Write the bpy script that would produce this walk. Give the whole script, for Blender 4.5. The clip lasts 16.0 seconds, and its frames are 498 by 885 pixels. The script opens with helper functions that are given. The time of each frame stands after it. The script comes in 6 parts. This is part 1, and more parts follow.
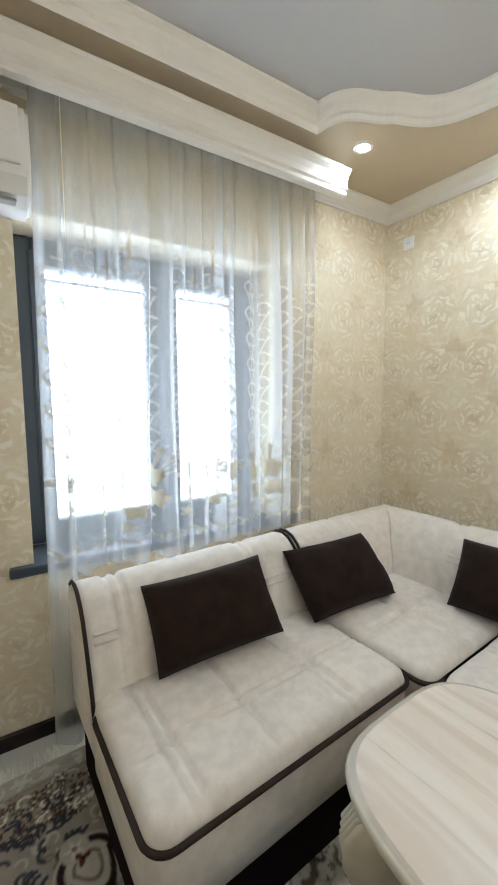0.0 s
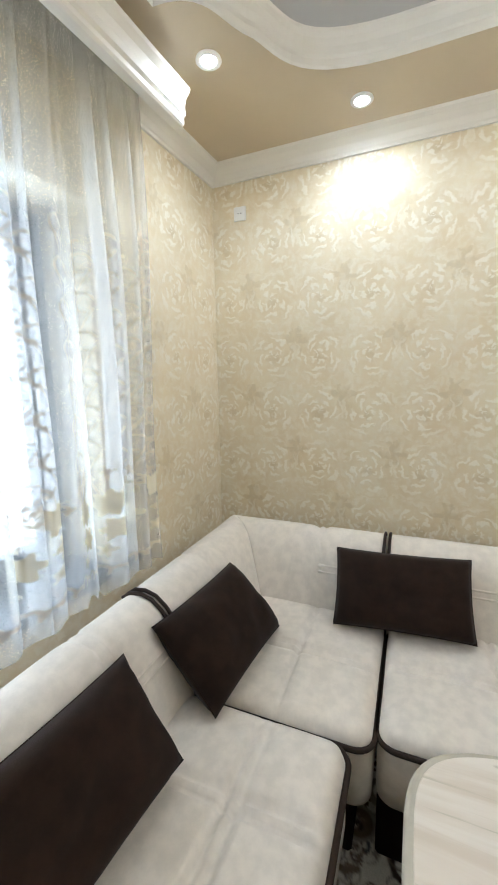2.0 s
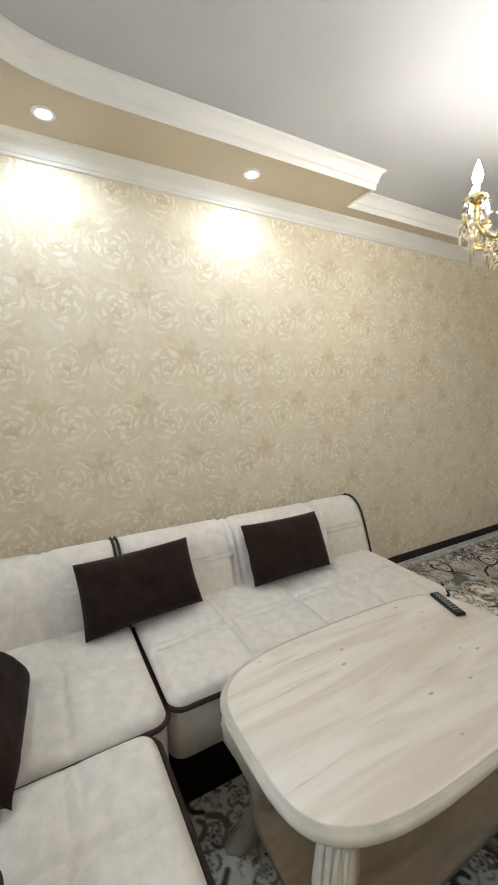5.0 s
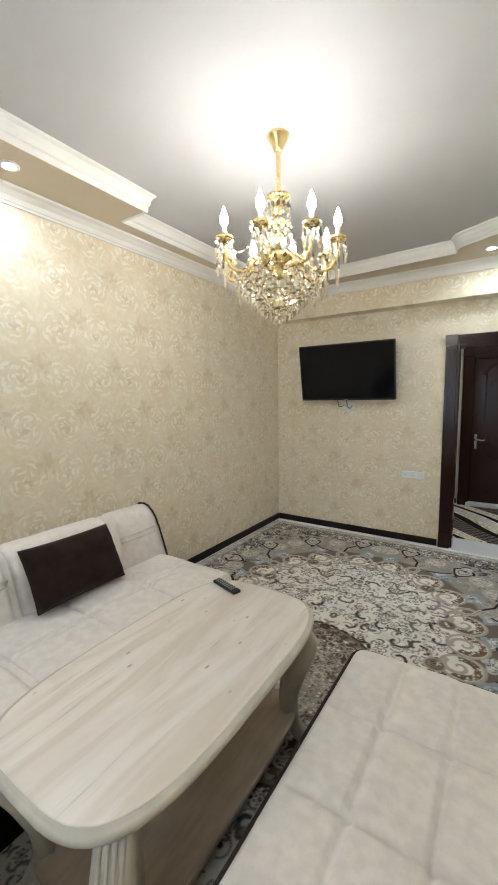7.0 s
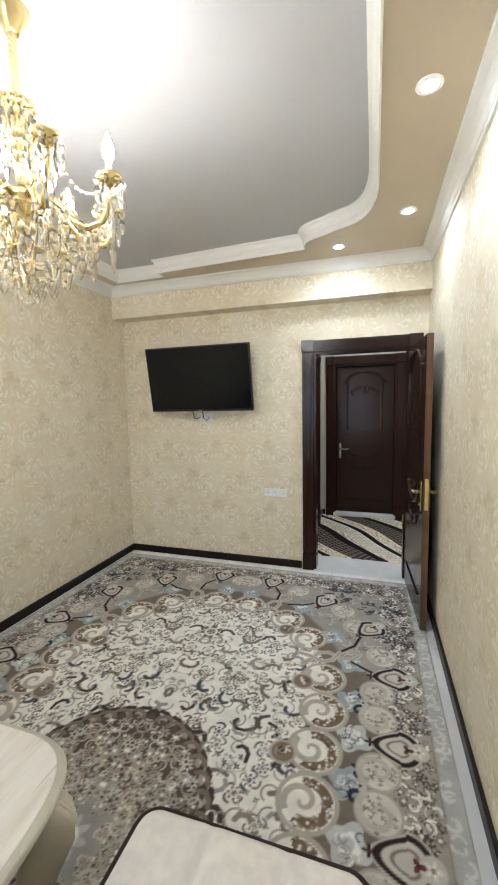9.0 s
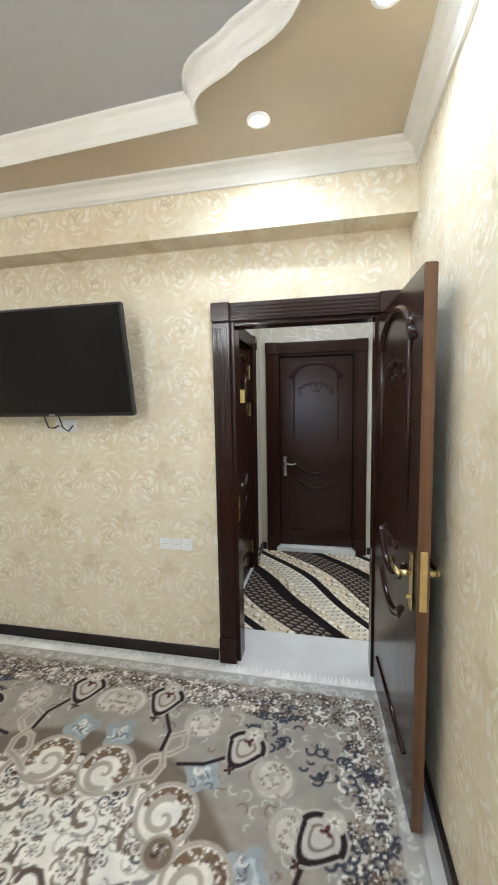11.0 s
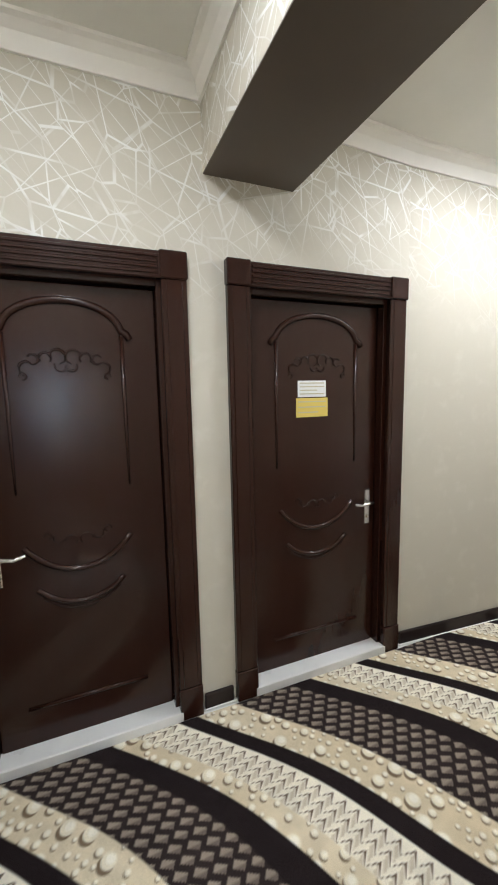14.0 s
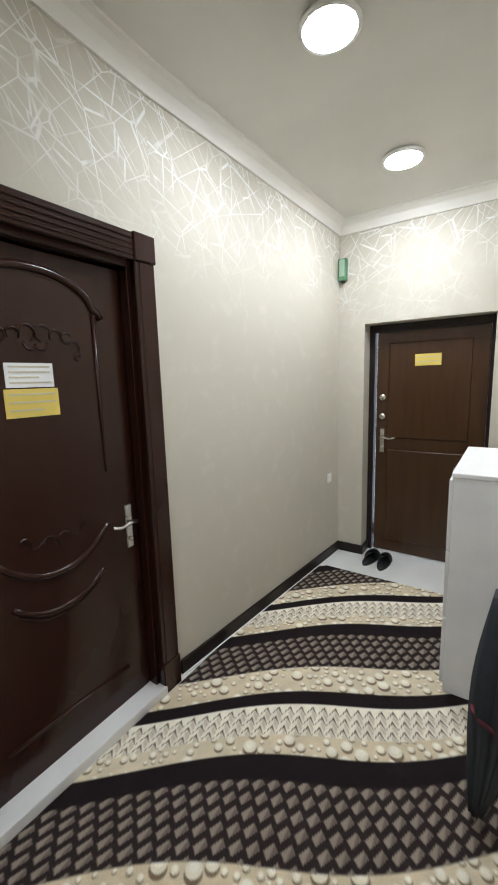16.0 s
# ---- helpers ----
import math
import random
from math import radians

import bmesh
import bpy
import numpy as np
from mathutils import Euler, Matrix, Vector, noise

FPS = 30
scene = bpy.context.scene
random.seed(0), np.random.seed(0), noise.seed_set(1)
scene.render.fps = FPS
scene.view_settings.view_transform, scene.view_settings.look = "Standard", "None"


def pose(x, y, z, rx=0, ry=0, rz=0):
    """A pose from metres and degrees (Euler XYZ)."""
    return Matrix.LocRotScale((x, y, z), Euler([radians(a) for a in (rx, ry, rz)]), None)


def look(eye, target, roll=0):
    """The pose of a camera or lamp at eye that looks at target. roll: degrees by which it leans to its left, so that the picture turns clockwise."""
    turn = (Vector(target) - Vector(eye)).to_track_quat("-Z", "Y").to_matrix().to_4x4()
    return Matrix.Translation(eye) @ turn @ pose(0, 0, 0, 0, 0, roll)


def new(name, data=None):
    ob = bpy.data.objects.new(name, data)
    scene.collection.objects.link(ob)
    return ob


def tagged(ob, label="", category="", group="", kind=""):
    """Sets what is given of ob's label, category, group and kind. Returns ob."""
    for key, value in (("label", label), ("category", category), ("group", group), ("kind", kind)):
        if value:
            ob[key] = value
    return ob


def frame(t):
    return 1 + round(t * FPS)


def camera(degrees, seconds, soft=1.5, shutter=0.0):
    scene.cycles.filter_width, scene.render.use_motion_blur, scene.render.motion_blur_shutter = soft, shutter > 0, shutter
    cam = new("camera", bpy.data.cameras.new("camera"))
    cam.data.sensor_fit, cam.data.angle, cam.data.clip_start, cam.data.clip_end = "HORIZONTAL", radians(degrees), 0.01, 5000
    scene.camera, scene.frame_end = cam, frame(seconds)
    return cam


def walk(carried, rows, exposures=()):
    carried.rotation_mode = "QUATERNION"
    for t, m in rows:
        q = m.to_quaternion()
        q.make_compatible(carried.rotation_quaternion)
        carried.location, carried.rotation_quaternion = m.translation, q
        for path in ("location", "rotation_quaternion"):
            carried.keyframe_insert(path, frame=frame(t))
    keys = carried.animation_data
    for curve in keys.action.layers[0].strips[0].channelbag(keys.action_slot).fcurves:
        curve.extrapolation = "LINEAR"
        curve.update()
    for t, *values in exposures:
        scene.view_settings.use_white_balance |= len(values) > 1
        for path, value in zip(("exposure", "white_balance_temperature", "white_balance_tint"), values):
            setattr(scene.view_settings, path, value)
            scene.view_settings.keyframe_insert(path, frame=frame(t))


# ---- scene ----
cam = camera(65.0, 16.0, 1.9)
EXPO = [(0, 1.32, 6050, 9), (2.5, 1.42, 6050, 9), (6, 1.35, 6050, 9), (7.5, 1.42, 6000, 9), (9.5, 1.85, 5850, 9), (10, 1.95, 5850, 9), (12.3, 2.0, 5750, 8), (13, 2.5, 5300, 2), (13.5, 2.45, 6050, 9), (14.5, 2.2, 6150, 10), (16, 2.05, 6000, 9)]
PATH = [
    (0, (0.25, -0.158, 1.451), (1.398, 1.468, 1.25), -0.4),
    (0.5, (0.286, 0.023, 1.48), (1.629, 1.487, 1.25), -0.9),
    (1, (0.35, 0.174, 1.502), (1.876, 1.44, 1.24), -1.1),
    (1.5, (0.429, 0.316, 1.53), (2.118, 1.348, 1.241), -1.2),
    (2, (0.454, 0.453, 1.531), (2.279, 1.215, 1.23), -1.0),
    (2.5, (0.469, 0.609, 1.568), (2.384, 1.093, 1.252), -0.8),
    (3, (0.555, 0.684, 1.525), (2.523, 0.876, 1.222), -0.5),
    (3.5, (0.557, 0.739, 1.551), (2.53, 0.615, 1.249), -0.3),
    (3.7, (0.536, 0.762, 1.567), (2.498, 0.519, 1.262), -0.2),
    (5.8, (0.288, 0.85, 1.535), (1.783, -0.456, 1.284), -1.0),
    (6, (0.278, 0.843, 1.529), (1.709, -0.533, 1.285), -0.9),
    (6.5, (0.249, 0.823, 1.523), (1.515, -0.708, 1.291), -0.8),
    (7, (0.22, 0.798, 1.533), (1.312, -0.862, 1.307), -0.8),
    (7.5, (0.184, 0.687, 1.53), (1.119, -1.068, 1.309), -0.9),
    (8, (0.116, 0.515, 1.547), (0.923, -1.302, 1.335), -1.1),
    (8.5, (0.118, 0.333, 1.529), (0.804, -1.535, 1.328), -1.1),
    (9, (0.118, 0.06, 1.56), (0.725, -1.835, 1.361), -1.1),
    (9.5, (0.083, -0.279, 1.527), (0.632, -2.193, 1.34), -1.0),
    (10, (0.068, -0.62, 1.544), (0.557, -2.551, 1.36), -1.0),
    (12.3, (0.212, -2.411, 1.548), (0.382, -4.393, 1.342), -1.0),
    (12.5, (0.239, -2.601, 1.545), (0.341, -4.588, 1.342), -1.0),
    (13, (0.27, -2.997, 1.551), (0.197, -4.984, 1.342), -0.9),
    (13.5, (0.288, -3.309, 1.557), (-0.084, -5.263, 1.34), -1.0),
    (14, (0.167, -3.587, 1.562), (-0.587, -5.423, 1.311), -1.2),
    (14.5, (0.036, -3.754, 1.54), (-1.081, -5.392, 1.28), -1.4),
    (15, (-0.078, -3.876, 1.551), (-1.506, -5.247, 1.261), -1.6),
    (15.5, (-0.194, -3.925, 1.554), (-1.803, -5.072, 1.243), -1.8),
    (16, (-0.194, -3.952, 1.539), (-1.831, -5.056, 1.222), -1.7),
]
walk(cam, [(t, look(eye, target, roll)) for t, eye, target, roll in PATH], EXPO)

# ---- world ----
world = bpy.data.worlds.new("world")
scene.world = world
world.use_nodes = True
wn = world.node_tree
sky = wn.nodes.new("ShaderNodeTexSky")
sky.sky_type, sky.sun_disc = "NISHITA", False
sky.sun_elevation, sky.sun_rotation = radians(40), radians(200)
wn.nodes["Background"].inputs["Strength"].default_value = 0.12
wn.links.new(sky.outputs[0], wn.nodes["Background"].inputs["Color"])

BULB = 70.0      # chandelier flames
SPOT = 60.0      # recessed spots
PANEL = 44.0      # round hall lights
DAY = 0.22         # bright distance outside the window


def lamp(name, kind, energy, colour, m):
    data = bpy.data.lights.new(name, kind)
    data.energy, data.color = energy, colour
    ob = new(name, data)
    ob.matrix_basis = m
    return data


SPOTS = ((1.90, 1.19), (2.34, 0.70), (2.345, -0.30), (-0.06, -1.61), (-0.065, -2.60), (0.38, -3.01))
for sx, sy in SPOTS:
    beam = lamp("spot_beam", "SPOT", 5.5, (0.82, 0.92, 1.0), pose(sx, sy, 2.686))
    beam.spot_size, beam.spot_blend, beam.shadow_soft_size = radians(172), 0.7, 0.05
# the sky's light in the window opening
pane_light = lamp("window_daylight", "AREA", 17.0, (0.80, 0.90, 1.0), pose(2.595, 1.545, 0, 0, 0, -3.2) @ pose(-1.55, 0.62, 1.5, -90, 0, 0))
pane_light.shape, pane_light.size, pane_light.size_y = "RECTANGLE", 1.5, 1.6

# ---- materials ----


def nodes_of(name):
    m = bpy.data.materials.new(name)
    m.use_nodes = True
    return m, m.node_tree.nodes, m.node_tree.links, m.node_tree.nodes["Principled BSDF"]


def mix_colour(N, L, fac, a, b):
    n = N.new("ShaderNodeMix")
    n.data_type = "RGBA"
    if isinstance(fac, (int, float)):
        n.inputs[0].default_value = fac
    else:
        L.new(fac, n.inputs[0])
    for sock, v in ((n.inputs[6], a), (n.inputs[7], b)):
        if isinstance(v, tuple):
            sock.default_value = (*v[:3], 1)
        else:
            L.new(v, sock)
    return n.outputs[2]


def maths(N, L, op, a, b=None, c=None, clamp=False):
    n = N.new("ShaderNodeMath")
    n.operation, n.use_clamp = op, clamp
    for sock, v in zip(n.inputs, (a, b, c)):
        if v is None:
            continue
        if isinstance(v, (int, float)):
            sock.default_value = v
        else:
            L.new(v, sock)
    return n.outputs[0]


def smooth(N, L, v, lo, hi, out0=0.0, out1=1.0):
    n = N.new("ShaderNodeMapRange")
    n.interpolation_type = "SMOOTHSTEP"
    L.new(v, n.inputs[0])
    for k, q in zip((1, 2, 3, 4), (lo, hi, out0, out1)):
        n.inputs[k].default_value = q
    return n.outputs[0]


def place(N, L, scale=(1, 1, 1), kind="Object", turn=(0, 0, 0)):
    c = N.new("ShaderNodeTexCoord")
    m = N.new("ShaderNodeMapping")
    m.inputs["Scale"].default_value = scale
    m.inputs["Rotation"].default_value = turn
    L.new(c.outputs[kind], m.inputs["Vector"])
    return m.outputs[0]


def noise_at(N, L, vec, scale, detail=3.0, rough=0.55, distort=0.0):
    n = N.new("ShaderNodeTexNoise")
    n.inputs["Scale"].default_value = scale
    n.inputs["Detail"].default_value = detail
    n.inputs["Roughness"].default_value = rough
    n.inputs["Distortion"].default_value = distort
    if vec is not None:
        L.new(vec, n.inputs["Vector"])
    return n.outputs["Fac"]


def bump(N, L, bsdf, h, strength, dist=0.002):
    b = N.new("ShaderNodeBump")
    b.inputs["Strength"].default_value = strength
    b.inputs["Distance"].default_value = dist
    L.new(h, b.inputs["Height"])
    L.new(b.outputs[0], bsdf.inputs["Normal"])


def plain(name, col, rough=0.5, metal=0.0, var=0.12, vscale=5.0, grain=80.0, bumps=0.15, stretch=(1, 1, 1), coat=0.0, sheen=0.0):
    """Paint, cloth, metal: colour that drifts at a broad and a fine scale, with fine relief."""
    m, N, L, B = nodes_of(name)
    v = place(N, L, stretch)
    broad = noise_at(N, L, v, vscale, 4)
    fine = noise_at(N, L, v, grain, 3)
    dark = tuple(c * (1 - var) for c in col)
    lite = tuple(min(1, c * (1 + var * 0.6)) for c in col)
    c1 = mix_colour(N, L, smooth(N, L, broad, 0.3, 0.7), dark, lite)
    c2 = mix_colour(N, L, maths(N, L, "MULTIPLY", fine, var), c1, tuple(c * 0.6 for c in col))
    L.new(c2, B.inputs["Base Color"])
    L.new(smooth(N, L, broad, 0.2, 0.8, max(0.02, rough * 0.85), min(1, rough * 1.15)), B.inputs["Roughness"])
    B.inputs["Metallic"].default_value = metal
    B.inputs["Coat Weight"].default_value = coat
    B.inputs["Coat Roughness"].default_value = 0.15
    B.inputs["Sheen Weight"].default_value = sheen
    if bumps:
        bump(N, L, B, fine, bumps, 0.001)
    return m


def glow(name, col, strength):
    m, N, L, B = nodes_of(name)
    B.inputs["Base Color"].default_value = (*col, 1)
    B.inputs["Emission Color"].default_value = (*col, 1)
    B.inputs["Emission Strength"].default_value = strength
    return m


def wood(name, dark, lite, rough, scale=(1, 1, 1), coat=0.0, rings=9.0, grain=(60, 60, 3)):
    m, N, L, B = nodes_of(name)
    v = place(N, L, scale)
    w = N.new("ShaderNodeTexWave")
    w.inputs["Scale"].default_value = rings
    w.inputs["Distortion"].default_value = 5
    w.inputs["Detail"].default_value = 3
    L.new(v, w.inputs["Vector"])
    f = noise_at(N, L, place(N, L, grain), 1.0, 4, 0.6)
    k = maths(N, L, "ADD", maths(N, L, "MULTIPLY", w.outputs["Fac"], 0.15), maths(N, L, "MULTIPLY", f, 0.85))
    L.new(mix_colour(N, L, smooth(N, L, k, 0.25, 0.8), dark, lite), B.inputs["Base Color"])
    L.new(smooth(N, L, noise_at(N, L, place(N, L), 5.0, 2), 0.2, 0.8, rough * 0.85, rough * 1.2), B.inputs["Roughness"])
    B.inputs["Coat Weight"].default_value = coat
    B.inputs["Coat Roughness"].default_value = 0.12
    B.inputs["Specular IOR Level"].default_value = 0.5
    bump(N, L, B, f, 0.004, 0.001)
    return m


def damask(name, along):
    """Embossed wallpaper: staggered rows of mirrored leaf scrolls in cream, with tan palmettes between. along: the wall's axis, 0 or 1."""
    m, N, L, B = nodes_of(name)
    c = N.new("ShaderNodeTexCoord")
    s = N.new("ShaderNodeSeparateXYZ")
    L.new(c.outputs["Object"], s.inputs[0])
    wob = noise_at(N, L, c.outputs["Object"], 16, 2)
    wob2 = noise_at(N, L, c.outputs["Object"], 23, 2)
    streak = noise_at(N, L, c.outputs["Object"], 34, 3)
    broad = noise_at(N, L, c.outputs["Object"], 5.0, 3)
    fine = noise_at(N, L, c.outputs["Object"], 240, 2)
    H, W = 0.305, 0.53
    z = maths(N, L, "MULTIPLY_ADD", maths(N, L, "SUBTRACT", wob, 0.5), 0.075, s.outputs[2])
    row = maths(N, L, "FLOOR", maths(N, L, "DIVIDE", z, H))
    v = maths(N, L, "SUBTRACT", maths(N, L, "SUBTRACT", z, maths(N, L, "MULTIPLY", row, H)), H / 2)
    x = maths(N, L, "MULTIPLY_ADD", maths(N, L, "SUBTRACT", wob2, 0.5), 0.075, s.outputs[along])
    x = maths(N, L, "MULTIPLY_ADD", maths(N, L, "MODULO", maths(N, L, "ADD", row, 40.0), 2.0), W / 2, maths(N, L, "ADD", x, 40 * W))
    u = maths(N, L, "MULTIPLY", maths(N, L, "ABSOLUTE", maths(N, L, "SUBTRACT", maths(N, L, "FRACT", maths(N, L, "DIVIDE", x, W)), 0.5)), W)
    # scroll round the middle of each half repeat
    du = maths(N, L, "SUBTRACT", u, W / 4)
    rho = maths(N, L, "SQRT", maths(N, L, "ADD", maths(N, L, "MULTIPLY", du, du), maths(N, L, "MULTIPLY", v, v)))
    ang = maths(N, L, "ARCTAN2", v, du)
    turn = maths(N, L, "MULTIPLY_ADD", rho, 165.0, maths(N, L, "MULTIPLY_ADD", ang, 1.0, maths(N, L, "MULTIPLY", streak, 6.0)))
    arcs = smooth(N, L, maths(N, L, "SINE", turn), -0.6, 1.0)
    petal = smooth(N, L, maths(N, L, "SINE", maths(N, L, "MULTIPLY_ADD", ang, 5.0, maths(N, L, "MULTIPLY", rho, 42.0))), -0.75, 0.2)
    reach = smooth(N, L, rho, 0.09, 0.175, 1.0, 0.0)
    leaf = maths(N, L, "MULTIPLY", maths(N, L, "MULTIPLY", arcs, petal), reach)
    # small sprigs in the gaps
    sprig = N.new("ShaderNodeTexVoronoi")
    sprig.voronoi_dimensions, sprig.feature = "2D", "SMOOTH_F1"
    sprig.inputs["Scale"].default_value = 26.0
    flat = N.new("ShaderNodeCombineXYZ")
    L.new(x, flat.inputs[0])
    L.new(maths(N, L, "MULTIPLY", z, 0.6), flat.inputs[1])
    L.new(flat.outputs[0], sprig.inputs["Vector"])
    dots = maths(N, L, "MULTIPLY", smooth(N, L, sprig.outputs["Distance"], 0.08, 0.40, 1.0, 0.0), smooth(N, L, rho, 0.10, 0.15))
    leaf = maths(N, L, "MAXIMUM", leaf, maths(N, L, "MULTIPLY", dots, 0.4))
    # tan hearts and palmettes
    heart = smooth(N, L, maths(N, L, "ADD", maths(N, L, "ABSOLUTE", maths(N, L, "ADD", du, 0.004)), maths(N, L, "ABSOLUTE", maths(N, L, "ADD", v, 0.018))), 0.018, 0.045, 0.8, 0.0)
    pv = maths(N, L, "SUBTRACT", v, 0.085)
    pr = maths(N, L, "SQRT", maths(N, L, "ADD", maths(N, L, "MULTIPLY", u, u), maths(N, L, "MULTIPLY", pv, pv)))
    pa = maths(N, L, "ARCTAN2", pv, u)
    lobe = maths(N, L, "MULTIPLY_ADD", maths(N, L, "COSINE", maths(N, L, "MULTIPLY", pa, 5.0)), 0.022, 0.05)
    palm = smooth(N, L, maths(N, L, "SUBTRACT", pr, lobe), -0.012, 0.014, 1.0, 0.0)
    palm = maths(N, L, "MULTIPLY", palm, smooth(N, L, streak, 0.35, 0.6, 0.45, 1.0))
    tan = maths(N, L, "MAXIMUM", heart, palm)
    ground = mix_colour(N, L, smooth(N, L, broad, 0.3, 0.7), (0.74, 0.62, 0.425), (0.80, 0.70, 0.515))
    ground = mix_colour(N, L, maths(N, L, "MULTIPLY", smooth(N, L, streak, 0.42, 0.7), 0.35), ground, (0.84, 0.79, 0.67))
    colour = mix_colour(N, L, maths(N, L, "MULTIPLY", tan, 0.36), ground, (0.50, 0.38, 0.20))
    colour = mix_colour(N, L, maths(N, L, "MULTIPLY", leaf, 0.62), colour, (0.95, 0.91, 0.81))
    colour = mix_colour(N, L, maths(N, L, "MULTIPLY", fine, 0.08), colour, (0.42, 0.33, 0.2))
    L.new(colour, B.inputs["Base Color"])
    L.new(smooth(N, L, leaf, 0, 1, 0.75, 0.55), B.inputs["Roughness"])
    bump(N, L, B, maths(N, L, "ADD", leaf, maths(N, L, "MULTIPLY", fine, 0.3)), 0.3, 0.002)
    return m


def crackle(name, along):
    """Hall wallpaper: plain greige below, a net of silver straight strokes that thins out downwards."""
    m, N, L, B = nodes_of(name)
    c = N.new("ShaderNodeTexCoord")
    s = N.new("ShaderNodeSeparateXYZ")
    L.new(c.outputs["Object"], s.inputs[0])
    lines = None
    for k, (sc, wd, off, turn, stretch) in enumerate(((2.6, 0.022, 0.0, 0.5, 2.4), (3.3, 0.020, 7.3, -0.75, 2.8), (3.4, 0.020, 3.1, 1.2, 2.2), (3.0, 0.022, 5.7, 0.95, 4.5))):
        ca, sa = math.cos(turn), math.sin(turn)
        p1 = maths(N, L, "MULTIPLY_ADD", s.outputs[along], ca, maths(N, L, "MULTIPLY_ADD", s.outputs[2], sa, off))
        p2 = maths(N, L, "MULTIPLY_ADD", s.outputs[along], -sa, maths(N, L, "MULTIPLY", s.outputs[2], ca))
        vec = N.new("ShaderNodeCombineXYZ")
        L.new(p1, vec.inputs[0])
        L.new(maths(N, L, "MULTIPLY", p2, stretch), vec.inputs[1])
        v = N.new("ShaderNodeTexVoronoi")
        v.voronoi_dimensions, v.feature = "2D", "DISTANCE_TO_EDGE"
        v.inputs["Scale"].default_value = sc
        L.new(vec.outputs[0], v.inputs["Vector"])
        ln = smooth(N, L, v.outputs["Distance"], wd * 0.5, wd * 1.2, 1.0, 0.0)
        ln = maths(N, L, "MULTIPLY", ln, smooth(N, L, noise_at(N, L, vec.outputs[0], 3.5, 1), 0.38, 0.6, 0.25, 0.95))
        lines = ln if lines is None else maths(N, L, "MAXIMUM", lines, ln)
    patch = noise_at(N, L, c.outputs["Object"], 2.2, 2)
    height = maths(N, L, "ADD", s.outputs[2], maths(N, L, "MULTIPLY", maths(N, L, "SUBTRACT", patch, 0.5), 1.1))
    lines = maths(N, L, "MULTIPLY", lines, smooth(N, L, height, 2.0, 2.6))
    cloud = noise_at(N, L, c.outputs["Object"], 9, 4)
    low = maths(N, L, "MULTIPLY", smooth(N, L, cloud, 0.5, 0.75), 0.35)
    base = mix_colour(N, L, low, (0.55, 0.51, 0.42), (0.66, 0.62, 0.53))
    colour = mix_colour(N, L, maths(N, L, "MULTIPLY", lines, 0.9), base, (0.82, 0.82, 0.79))
    L.new(colour, B.inputs["Base Color"])
    L.new(smooth(N, L, lines, 0, 1, 0.75, 0.5), B.inputs["Roughness"])
    fine = noise_at(N, L, c.outputs["Object"], 200, 2)
    bump(N, L, B, maths(N, L, "ADD", lines, maths(N, L, "MULTIPLY", fine, 0.4)), 0.25, 0.0015)
    return m


def whitewash(name):
    """Pale limed boards with broad tan drifts, thin cracks and knots along y."""
    m, N, L, B = nodes_of(name)
    v = place(N, L, (8, 1.0, 8))
    broad = noise_at(N, L, v, 1.3, 4, 0.6, 1.0)
    thin = noise_at(N, L, place(N, L, (60, 2.2, 60)), 1.0, 4, 0.6, 0.3)
    col = mix_colour(N, L, smooth(N, L, broad, 0.36, 0.64), (0.68, 0.59, 0.495), (0.80, 0.735, 0.66))
    col = mix_colour(N, L, maths(N, L, "MULTIPLY", smooth(N, L, thin, 0.60, 0.72), 0.65), col, (0.46, 0.42, 0.32))
    vo = N.new("ShaderNodeTexVoronoi")
    vo.inputs["Scale"].default_value = 9.0
    L.new(place(N, L, (1.8, 0.85, 0.0)), vo.inputs["Vector"])
    knot = smooth(N, L, vo.outputs["Distance"], 0.03, 0.12, 1.0, 0.0)
    col = mix_colour(N, L, maths(N, L, "MULTIPLY", knot, 0.8), col, (0.33, 0.25, 0.18))
    L.new(col, B.inputs["Base Color"])
    B.inputs["Roughness"].default_value = 0.28
    B.inputs["Coat Weight"].default_value = 0.25
    bump(N, L, B, thin, 0.08, 0.001)
    return m


def woven(name, rough=0.95):
    """Pile whose colours lie in the mesh's own pattern."""
    m, N, L, B = nodes_of(name)
    a = N.new("ShaderNodeVertexColor")
    a.layer_name = "pattern"
    pile = noise_at(N, L, place(N, L), 260, 3)
    tuft = noise_at(N, L, place(N, L), 12, 3)
    col = mix_colour(N, L, smooth(N, L, pile, 0.3, 0.8, 0.0, 0.18), a.outputs[0], (0.10, 0.08, 0.07))
    hsv = N.new("ShaderNodeHueSaturation")
    L.new(col, hsv.inputs["Color"])
    L.new(smooth(N, L, tuft, 0.25, 0.75, 0.88, 1.08), hsv.inputs["Value"])
    L.new(hsv.outputs[0], B.inputs["Base Color"])
    B.inputs["Roughness"].default_value = rough
    B.inputs["Specular IOR Level"].default_value = 0.06
    bump(N, L, B, pile, 0.5, 0.004)
    return m


def clear(name, tint=(1, 1, 1), rough=0.0, ior=1.45):
    m, N, L, B = nodes_of(name)
    B.inputs["Base Color"].default_value = (*tint, 1)
    B.inputs["Roughness"].default_value = rough
    B.inputs["Transmission Weight"].default_value = 1
    B.inputs["IOR"].default_value = ior
    return m


